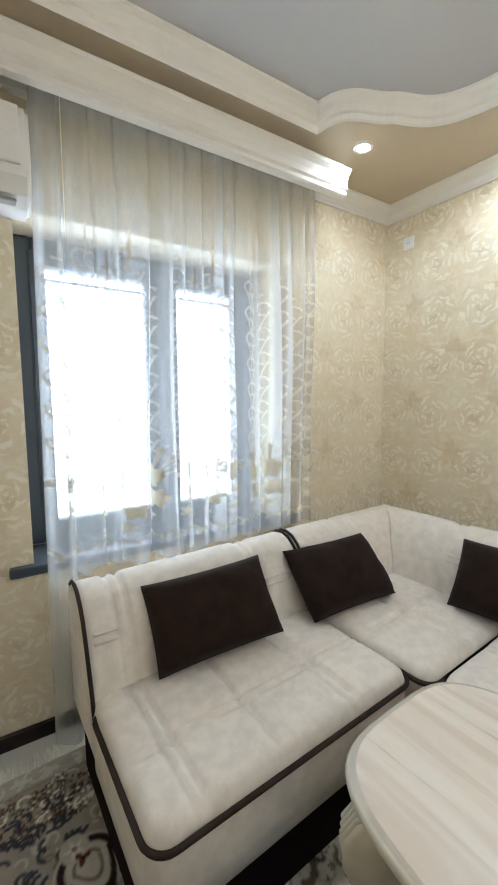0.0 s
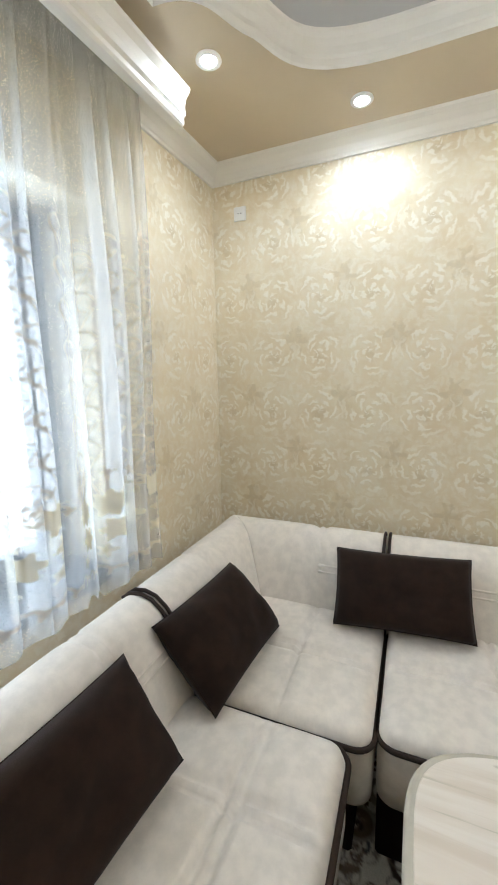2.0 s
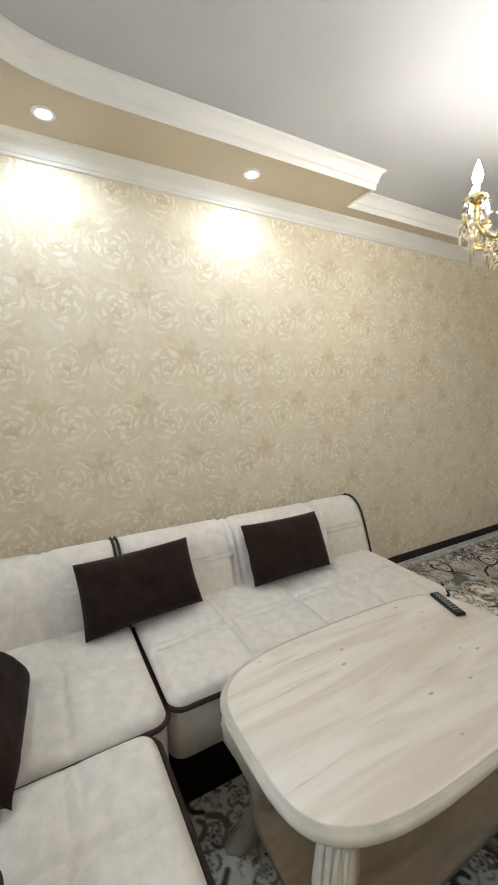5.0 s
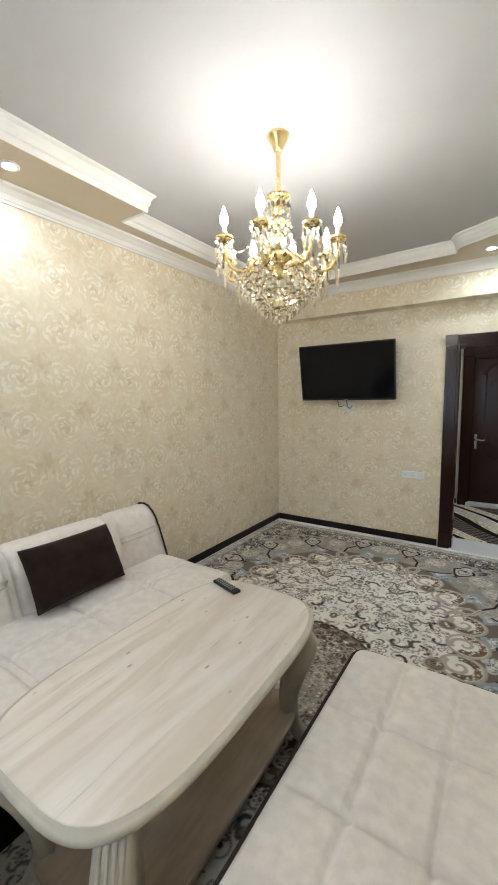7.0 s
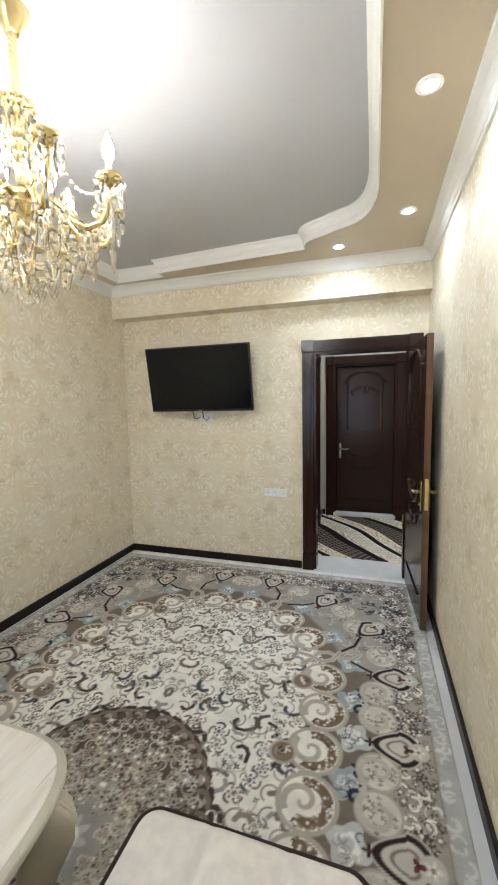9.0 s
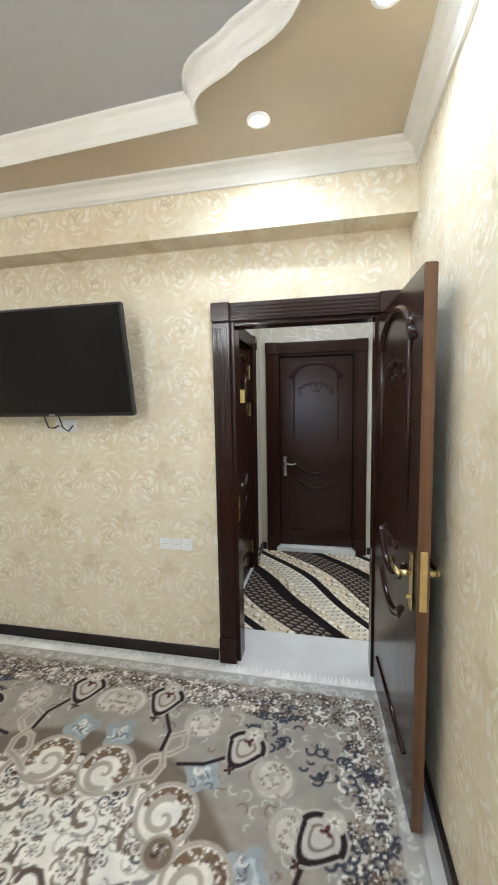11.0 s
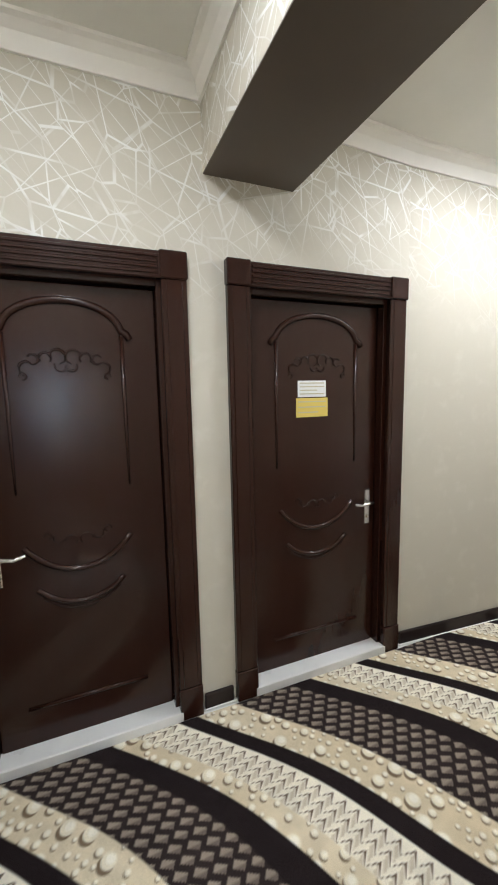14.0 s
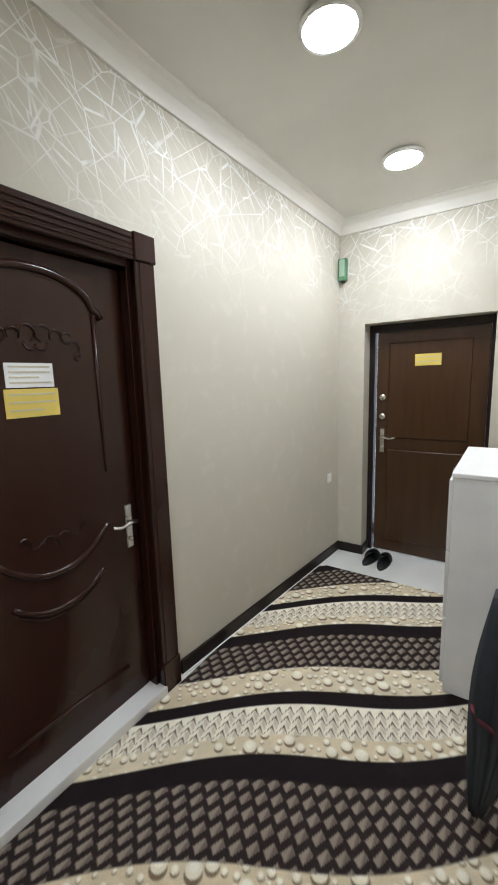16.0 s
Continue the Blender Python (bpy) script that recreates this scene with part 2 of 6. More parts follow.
def cut_glass(name, tint):
    """Thin cut crystal: half refracting, half letting the lamp light straight through."""
    m, N, L, B = nodes_of(name)
    B.inputs["Base Color"].default_value = (*tint, 1)
    B.inputs["Roughness"].default_value = 0.03
    B.inputs["Transmission Weight"].default_value = 1
    B.inputs["IOR"].default_value = 1.5
    hole = N.new("ShaderNodeBsdfTransparent")
    hole.inputs[0].default_value = (*tint, 1)
    out = N.new("ShaderNodeMixShader")
    out.inputs[0].default_value = 0.4
    L.new(B.outputs[0], out.inputs[1])
    L.new(hole.outputs[0], out.inputs[2])
    L.new(out.outputs[0], N["Material Output"].inputs[0])
    return m


def tulle(name):
    """Sheer net: mostly see-through, denser where the embroidery (the mesh's own mask) is."""
    m, N, L, B = nodes_of(name)
    a = N.new("ShaderNodeVertexColor")
    a.layer_name = "pattern"
    s = N.new("ShaderNodeSeparateColor")
    L.new(a.outputs[0], s.inputs[0])
    thread = noise_at(N, L, place(N, L), 320, 2)
    net = N.new("ShaderNodeBsdfTranslucent")
    net.inputs[0].default_value = (0.93, 0.94, 0.95, 1)
    white = N.new("ShaderNodeBsdfDiffuse")
    white.inputs[0].default_value = (0.93, 0.93, 0.92, 1)
    cloth = N.new("ShaderNodeMixShader")
    cloth.inputs[0].default_value = 0.5
    L.new(net.outputs[0], cloth.inputs[1])
    L.new(white.outputs[0], cloth.inputs[2])
    silk = N.new("ShaderNodeBsdfDiffuse")
    L.new(mix_colour(N, L, s.outputs[1], (0.66, 0.60, 0.53), (0.88, 0.83, 0.68)), silk.inputs[0])
    stitched = N.new("ShaderNodeMixShader")
    L.new(s.outputs[0], stitched.inputs[0])
    L.new(cloth.outputs[0], stitched.inputs[1])
    L.new(silk.outputs[0], stitched.inputs[2])
    hole = N.new("ShaderNodeBsdfTransparent")
    hole.inputs[0].default_value = (0.96, 0.97, 0.98, 1)
    out = N.new("ShaderNodeMixShader")
    cover = maths(N, L, "ADD", smooth(N, L, thread, 0.3, 0.7, 0.25, 0.30), maths(N, L, "MULTIPLY", s.outputs[0], 0.5), clamp=True)
    L.new(cover, out.inputs[0])
    L.new(hole.outputs[0], out.inputs[1])
    L.new(stitched.outputs[0], out.inputs[2])
    L.new(out.outputs[0], N["Material Output"].inputs[0])
    return m


M_DAMASK_X = damask("damask_wallpaper_along_x", 0)
M_DAMASK_Y = damask("damask_wallpaper_along_y", 1)
M_CRACK_X = crackle("line_wallpaper_along_x", 0)
M_CRACK_Y = crackle("line_wallpaper_along_y", 1)
M_CEIL = plain("ceiling_white", (0.54, 0.53, 0.53), 0.6, var=0.04, vscale=1.5, grain=40, bumps=0.05)
M_BORDER = plain("ceiling_tan", (0.60, 0.50, 0.36), 0.45, var=0.05, vscale=2, grain=60, bumps=0.05)
M_MOULD = plain("plaster_moulding", (0.84, 0.81, 0.75), 0.5, var=0.03, vscale=3, grain=70, bumps=0.06)
M_HALLCEIL = plain("hall_ceiling_paint", (0.74, 0.72, 0.66), 0.5, var=0.05, vscale=2, grain=60, bumps=0.05)
M_FLOOR = plain("pale_floor_board", (0.72, 0.71, 0.68), 0.3, var=0.08, vscale=3, grain=50, bumps=0.05)
M_DOOR = plain("dark_stained_wood", (0.027, 0.0092, 0.0055), 0.21, var=0.04, vscale=2.5, grain=60, bumps=0.0, stretch=(6, 6, 0.6))
M_DOOREDGE = wood("brown_wood_edge", (0.10, 0.045, 0.02), (0.20, 0.09, 0.035), 0.4, coat=0.2, grain=(55, 55, 0.9))
M_BASE = plain("dark_skirting", (0.022, 0.014, 0.012), 0.35, var=0.3, grain=50, bumps=0.05)
M_FRAME = plain("anthracite_frame", (0.06, 0.075, 0.095), 0.4, var=0.1, grain=90, bumps=0.05)
M_SUEDE = plain("beige_microsuede", (0.76, 0.695, 0.62), 0.9, var=0.09, vscale=22, grain=180, bumps=0.35, sheen=0.35)
M_PIPE = plain("brown_piping", (0.045, 0.03, 0.024), 0.7, var=0.2, grain=200, bumps=0.3)
M_SOFABASE = plain("dark_brown_cloth", (0.020, 0.013, 0.012), 0.9, var=0.2, grain=200, bumps=0.3)
M_PILLOW = plain("dark_brown_velour", (0.025, 0.0150, 0.0108), 0.95, var=0.25, vscale=20, grain=260, bumps=0.5, sheen=0.05)
M_TABLETOP = whitewash("limed_wood")
M_TABLEEDGE = plain("olive_cream_edge", (0.57, 0.52, 0.42), 0.35, var=0.12, vscale=10, grain=90, bumps=0.08, coat=0.2)
M_GOLD = plain("polished_gold", (0.86, 0.70, 0.36), 0.24, metal=1.0, var=0.12, vscale=20, grain=120, bumps=0.1)
M_CHROME = plain("brushed_chrome", (0.72, 0.70, 0.66), 0.2, metal=1.0, var=0.1, vscale=30, grain=150, bumps=0.05)
M_CRYSTAL = cut_glass("cut_crystal", (1.0, 0.985, 0.94))
M_GLASS = clear("window_glass", (0.95, 0.98, 1.0), 0.0, 1.45)
M_FLAME = glow("bulb_glow", (1.0, 0.95, 0.87), BULB)
M_SPOT = glow("spot_glow", (0.86, 0.94, 1.0), SPOT)
M_PANEL = glow("panel_glow", (0.96, 0.975, 1.0), PANEL)
M_DAY = glow("daylight_distance", (0.88, 0.95, 1.0), DAY)
M_PLASTIC = plain("white_plastic", (0.88, 0.87, 0.85), 0.35, var=0.04, grain=60, bumps=0.02)
M_GREY = plain("grey_plastic", (0.35, 0.35, 0.35), 0.4, var=0.06, grain=60, bumps=0.02)
M_BLACK = plain("black_plastic", (0.012, 0.012, 0.013), 0.35, var=0.2, grain=90, bumps=0.05)
M_SCREEN = plain("black_screen", (0.004, 0.004, 0.005), 0.12, var=0.1, grain=20, bumps=0.0)
M_YELLOW = plain("yellow_paper", (0.72, 0.55, 0.12), 0.7, var=0.08, grain=80, bumps=0.05)
M_PAPER = plain("white_paper", (0.78, 0.78, 0.76), 0.7, var=0.05, grain=80, bumps=0.05)
M_INK = plain("faint_print", (0.55, 0.50, 0.36), 0.8, var=0.1, bumps=0.0)
M_RUG = woven("patterned_pile")
M_TULLE = tulle("embroidered_tulle")
for dull, level in ((M_PILLOW, 0.08), (M_SOFABASE, 0.08), (M_PIPE, 0.15), (M_SCREEN, 0.22), (M_BASE, 0.25), (M_SUEDE, 0.15), (M_DOOR, 0.36)):
    dull.node_tree.nodes["Principled BSDF"].inputs["Specular IOR Level"].default_value = level
M_OUT = plain("outside_render", (0.55, 0.55, 0.55), 0.8)

# ---- mesh helpers ----


def mesh_from(name, bm, material, m=None, parent=None, smooth_faces=False):
    me = bpy.data.meshes.new(name)
    bmesh.ops.recalc_face_normals(bm, faces=bm.faces)
    bm.to_mesh(me)
    bm.free()
    me.materials.append(material)
    if smooth_faces:
        me.polygons.foreach_set("use_smooth", [True] * len(me.polygons))
    ob = new(name, me)
    if parent is not None:
        ob.parent = parent
    if m is not None:
        ob.matrix_basis = m
    return ob


def part(name, bm, material, parent, label="", m=None, soft=False):
    ob = mesh_from(name, bm, material, m, parent, soft)
    return tagged(ob, label) if label else ob


def thing(name, m, label, category, group="", kind=""):
    return tagged(set_at(new(name), m), label, category, group, kind)


def set_at(ob, m):
    ob.matrix_basis = m
    return ob


def add_box(bm, x0, x1, y0, y1, z0, z1, bevel=0.0, seg=1, m=None):
    r = bmesh.ops.create_cube(bm, size=1)
    vs = r["verts"]
    for v in vs:
        v.co = ((x0 + x1) / 2 + v.co.x * (x1 - x0), (y0 + y1) / 2 + v.co.y * (y1 - y0), (z0 + z1) / 2 + v.co.z * (z1 - z0))
    if bevel:
        es = {e for v in vs for e in v.link_edges}
        out = bmesh.ops.bevel(bm, geom=list(es), offset=bevel, segments=seg, affect="EDGES", profile=0.5)
        vs = out["verts"]
    if m is not None:
        bmesh.ops.transform(bm, matrix=m, verts=list({v for v in vs}))
    return vs


def box(x0, x1, y0, y1, z0, z1, bevel=0.0, seg=1):
    bm = bmesh.new()
    add_box(bm, x0, x1, y0, y1, z0, z1, bevel, seg)
    return bm


def boxes(*rows, bevel=0.0):
    bm = bmesh.new()
    for r in rows:
        add_box(bm, *r, bevel=bevel)
    return bm


def lathe(profile, n=20, bm=None, centre=(0, 0, 0)):
    """A turned body from (radius, z) pairs."""
    bm = bm or bmesh.new()
    rings = []
    for r, z in profile:
        rings.append([bm.verts.new((centre[0] + r * math.cos(2 * math.pi * k / n), centre[1] + r * math.sin(2 * math.pi * k / n), centre[2] + z)) for k in range(n)])
    for a, b in zip(rings, rings[1:]):
        for k in range(n):
            bm.faces.new((a[k], a[(k + 1) % n], b[(k + 1) % n], b[k]))
    bm.faces.new(rings[0][::-1])
    bm.faces.new(rings[-1])
    return bm


def tube(points, radius, n=8, bm=None, closed=False):
    """A round bar along points; radius may be a list."""
    bm = bm or bmesh.new()
    pts = [Vector(p) for p in points]
    rad = radius if isinstance(radius, (list, tuple)) else [radius] * len(pts)
    rings = []
    up = Vector((0, 0, 1))
    for k, p in enumerate(pts):
        if closed:
            d = pts[(k + 1) % len(pts)] - pts[k - 1]
        else:
            d = pts[min(k + 1, len(pts) - 1)] - pts[max(k - 1, 0)]
        d.normalize()
        side = d.cross(up)
        if side.length < 1e-3:
            side = Vector((1, 0, 0))
        side.normalize()
        over = side.cross(d).normalized()
        rings.append([bm.verts.new(p + rad[k] * (side * math.cos(2 * math.pi * j / n) + over * math.sin(2 * math.pi * j / n))) for j in range(n)])
    pairs = list(zip(rings, rings[1:])) + ([(rings[-1], rings[0])] if closed else [])
    for a, b in pairs:
        for j in range(n):
            bm.faces.new((a[j], a[(j + 1) % n], b[(j + 1) % n], b[j]))
    if not closed:
        bm.faces.new(rings[0][::-1])
        bm.faces.new(rings[-1])
    return bm


def sweep(outline, profile, closed=True, bm=None):
    """A moulding: profile (inward offset, z) carried round a plan outline that runs anticlockwise."""
    bm = bm or bmesh.new()
    pts = [Vector((p[0], p[1])) for p in outline]
    n = len(pts)
    rows = []
    for k, p in enumerate(pts):
        a = pts[k - 1] if closed or k else None
        b = pts[(k + 1) % n] if closed or k < n - 1 else None
        d1 = (p - a).normalized() if a is not None else (b - p).normalized()
        d2 = (b - p).normalized() if b is not None else d1
        n1, n2 = Vector((-d1.y, d1.x)), Vector((-d2.y, d2.x))
        mit = (n1 + n2)
        mit = mit / max(0.35, mit.dot(n1)) if mit.length > 1e-6 else n1
        rows.append([bm.verts.new((p.x + mit.x * o, p.y + mit.y * o, z)) for o, z in profile])
    q = len(profile)
    for k in range(n if closed else n - 1):
        a, b = rows[k], rows[(k + 1) % n]
        for j in range(q - 1):
            bm.faces.new((a[j], b[j], b[j + 1], a[j + 1]))
    if not closed:
        bm.faces.new(rows[0])
        bm.faces.new(rows[-1][::-1])
    return bm


def bezier(a, b, c, d, n=8):
    out = []
    for k in range(n):
        t = k / n
        out.append(tuple((1 - t) ** 3 * p + 3 * t * (1 - t) ** 2 * q + 3 * t * t * (1 - t) * r + t ** 3 * s for p, q, r, s in zip(a, b, c, d)))
    return out


def setting(name, bm, material, label, category, m=None, soft=False):
    return tagged(mesh_from(name, bm, material, m, None, soft), label, category, "", "structure")


# ---- structure: the sitting room ----
XW, XE, YT = -0.30, 2.595, -3.487      # west and east walls, wall with the door
YB = -3.32                             # front of the boxed beam above the door wall
YH, YF = -3.60, -5.33                  # hall side of that wall, far hall wall
HX0, HX1 = -3.41, 0.80                 # hall ends
ZL, ZU, ZH = 2.70, 2.795, 2.87          # lowered border, tray, hall ceiling
WIN = pose(XE, 1.545, 0, 0, 0, -3.2)   # the window wall stands a little askew
SK = math.tan(radians(3.2))


def ywin(x):
    return 1.545 + (XE - x) * SK


setting("floor", boxes((-3.9, 2.8, -5.6, 2.0, -0.12, 0.0)), M_FLOOR, "pale smooth floor under the carpets", "floor")
setting("wall_east", boxes((XE, XE + 0.15, YH + 0.005, 1.9, 0, 2.95)), M_DAMASK_Y, "wall with embossed cream damask wallpaper", "wall")
setting("wall_west", boxes((XW - 0.15, XW, YT + 0.002, 1.9, 0, 2.95)), M_DAMASK_Y, "wall with embossed cream damask wallpaper", "wall")

OX0, OX1, OZ0, OZ1 = -2.175, -0.935, 0.78, 2.205   # window opening, along the wall
setting("wall_north", boxes((-3.1, OX0, 0, 0.36, 0, 2.95), (OX1, 0.15, 0, 0.36, 0, 2.95), (OX0, OX1, 0, 0.36, 0, OZ0), (OX0, OX1, 0, 0.36, OZ1, 2.95)),
        M_DAMASK_X, "window wall with embossed cream damask wallpaper", "wall", WIN)

DX0, DX1, DZ = -0.165, 0.645, 2.01     # doorway to the hall
setting("wall_south", boxes((DX1, XE, YH + 0.01, YT, 0, 2.95), (XW - 0.15, DX0, YH + 0.01, YT, 0, 2.95), (DX0, DX1, YH + 0.01, YT, DZ, 2.95)),
        M_DAMASK_X, "wall with cream damask wallpaper around the hall door", "wall")
setting("beam", boxes((XW, XE, YT, YB, 2.41, 2.95)), M_DAMASK_X, "boxed beam papered in cream damask above the door wall", "beam")

# tray ceiling
CX, CY = 1.135, -0.86
half = [(2.40, -1.02), (2.165, -1.02)]
half += bezier((2.165, 0.45), (2.17, 0.95), (1.99, 0.95), (1.88, 1.01), 12)
half += bezier((1.88, 1.01), (1.78, 1.10), (1.66, 1.06), (1.65, 1.25), 10)
half += [(1.65, 1.255), (0.37, 1.255 + 1.28 * 0.06), (0.37, 1.44), (2 * CX - 2.40, 1.44)]
tray = half + [(2 * CX - x, 2 * CY - y) for x, y in half]
tray = [(x, max(y, -3.17)) for x, y in tray]


def ring_ceiling():
    bm = bmesh.new()
    outer = [(XW - 0.1, -3.5), (XE + 0.1, -3.5), (XE + 0.1, 1.75), (XW - 0.1, 1.75)]
    edges = []
    for loop in (outer, tray):
        vs = [bm.verts.new((x, y, ZL)) for x, y in loop]
        edges += [bm.edges.new((vs[k], vs[(k + 1) % len(vs)])) for k in range(len(vs))]
    bmesh.ops.triangle_fill(bm, edges=edges, use_beauty=True)
    return bm


setting("ceiling_border", ring_ceiling(), M_BORDER, "lowered tan ceiling border with recessed spots", "ceiling")
setting("ceiling", boxes((XW - 0.1, XE + 0.1, YT - 0.05, 1.8, ZU, ZU + 0.1)), M_CEIL, "white tray ceiling", "ceiling")
setting("tray_moulding", sweep(tray, [(0.0, 2.698), (0.008, 2.69), (0.012, 2.70), (0.012, 2.722), (0.02, 2.73), (0.024, 2.755), (0.034, 2.775), (0.048, 2.785), (0.052, 2.797)]),
        M_MOULD, "cream stepped plaster moulding round the tray", "moulding")
room_ring = [(XW, YB), (XE, YB), (XE, ywin(XE)), (XW, ywin(XW))]
setting("cornice", sweep(room_ring, [(0.0, 2.618), (0.012, 2.618), (0.014, 2.63), (0.02, 2.635), (0.03, 2.66), (0.055, 2.682), (0.08, 2.69), (0.088, 2.703)]),
        M_MOULD, "cream plaster cornice along the walls", "cornice")


def fascia():
    """Curtain pelmet: a moulded board hung from the ceiling border."""
    prof = [(-0.215, 2.53), (-0.250, 2.53), (-0.258, 2.538), (-0.256, 2.556), (-0.266, 2.566), (-0.262, 2.595), (-0.270, 2.622), (-0.288, 2.640), (-0.292, 2.652), (-0.240, 2.657), (-0.236, 2.70), (-0.215, 2.70)]
    bm = bmesh.new()
    a = [bm.verts.new((-0.645, y, z)) for y, z in prof]
    b = [bm.verts.new((-2.99, y, z)) for y, z in prof]
    for k in range(len(prof)):
        j = (k + 1) % len(prof)
        bm.faces.new((a[k], a[j], b[j], b[k]))
    bm.faces.new(a)
    bm.faces.new(b[::-1])
    return bm


setting("pelmet", fascia(), M_MOULD, "cream moulded pelmet above the window curtain", "pelmet", WIN)

setting("baseboard_east", boxes((XE - 0.018, XE, YT, 1.5, 0, 0.07), bevel=0.004), M_BASE, "dark wooden skirting board", "baseboard")
setting("baseboard_west", boxes((XW, XW + 0.018, YT, 1.6, 0, 0.07), bevel=0.004), M_BASE, "dark wooden skirting board", "baseboard")
setting("baseboard_south", boxes((DX1 + 0.105, XE - 0.02, YT, YT + 0.018, 0, 0.07), bevel=0.004), M_BASE, "dark wooden skirting board", "baseboard")
setting("baseboard_north", boxes((-2.9, -0.02, -0.018, 0, 0, 0.07), bevel=0.004), M_BASE, "dark wooden skirting board", "baseboard", WIN)

# ---- structure: the hall ----
H1X0, H1X1, H2X0, H2X1 = -0.165, 0.635, -1.385, -0.545     # doorways in the far wall
H3Y0, H3Y1 = -4.85, -4.16                                  # doorway in the end wall
EY0, EY1, EZ = -4.97, -4.07, 1.95                          # entrance niche
BEND = -1.52                           # from here on the far hall wall runs in a little
HS = pose(BEND, YF, 0, 0, 0, -4.4)
SH = math.tan(radians(4.4))


def yfar(x):
    return YF + max(0.0, BEND - x) * math.tan(radians(4.4))


setting("wall_hall_south_end", boxes((-2.2, 0.0, -0.2, 0.0, 0, 3.0)), M_CRACK_X, "hall wall in greige paper with silver line pattern", "wall", HS)
setting("wall_hall_south", boxes((BEND, H2X0, YF - 0.2, YF, 0, 3.0), (H2X1, H1X0, YF - 0.2, YF, 0, 3.0), (H1X1, HX1 + 0.2, YF - 0.2, YF, 0, 3.0),
                                 (H2X0, H2X1, YF - 0.2, YF, 2.05, 3.0), (H1X0, H1X1, YF - 0.2, YF, 2.05, 3.0)),
        M_CRACK_X, "hall wall in greige paper with silver line pattern", "wall")
setting("wall_hall_east", boxes((HX1, HX1 + 0.15, YF, H3Y0, 0, 3.0), (HX1, HX1 + 0.15, H3Y1, YH, 0, 3.0), (HX1, HX1 + 0.15, H3Y0, H3Y1, 2.05, 3.0)),
        M_CRACK_Y, "hall wall in greige paper with silver line pattern", "wall")
setting("wall_hall_north", boxes((HX0 - 0.15, DX0, YH, YH + 0.008, 0, 3.0), (DX1, HX1, YH, YH + 0.008, 0, 3.0), (DX0, DX1, YH, YH + 0.008, DZ, 3.0)),
        M_CRACK_X, "hall wall in greige paper with silver line pattern", "wall")
setting("wall_hall_west", boxes((HX0 - 0.3, HX0, YF, EY0, 0, 3.0), (HX0 - 0.3, HX0, EY1, YH, 0, 3.0), (HX0 - 0.3, HX0, EY0, EY1, EZ, 3.0)),
        M_CRACK_Y, "hall end wall in greige paper around the entrance", "wall")
BX0, BX1 = -0.80, -0.36
FALL = 0.047                           # the ceiling beyond the beam falls a little towards the entrance
SLOPE = Matrix(((1, 0, 0, 0), (0, 1, 0, 0), (FALL, 0, 1, -FALL * BX0), (0, 0, 0, 1)))
setting("ceiling_hall", boxes((BX0, HX1, YF, YH, ZH, ZH + 0.1)), M_HALLCEIL, "smooth off-white hall ceiling", "ceiling")
setting("ceiling_hall_west", boxes((HX0, BX0, YF, YH, ZH, ZH + 0.1)), M_HALLCEIL, "smooth off-white hall ceiling", "ceiling").data.transform(SLOPE)
setting("beam_hall", boxes((BX0, BX1, YF, YH, 2.506, ZH)), M_CRACK_Y, "boxed ceiling beam across the hall", "beam")
# the beam's underside, a thin sheet in dark brown
setting("beam_underside", boxes((BX0, BX1, YF, YH, 2.50, 2.505)), plain("underside_dark_brown", (0.11, 0.085, 0.065), 0.5, var=0.1), "dark brown underside of the hall beam", "beam")
hall_prof = [(0.0, 2.775), (0.012, 2.775), (0.018, 2.79), (0.03, 2.83), (0.055, 2.855), (0.075, 2.86), (0.08, 2.873)]
setting("cornice_hall_east", sweep([(BX1, YF), (HX1, YF), (HX1, YH), (BX1, YH)], hall_prof), M_MOULD, "white plaster cornice in the hall", "cornice")
setting("cornice_hall_west", sweep([(HX0, yfar(HX0)), (BEND, YF), (BX0, YF), (BX0, YH), (HX0, YH)], hall_prof), M_MOULD, "white plaster cornice in the hall", "cornice").data.transform(SLOPE)

# ---- doors ----


def arc_pts(cx, cz, rx, rz, a0, a1, y, n=14):
    return [(cx + rx * math.cos(radians(a0 + (a1 - a0) * k / n)), y, cz + rz * math.sin(radians(a0 + (a1 - a0) * k / n))) for k in range(n + 1)]


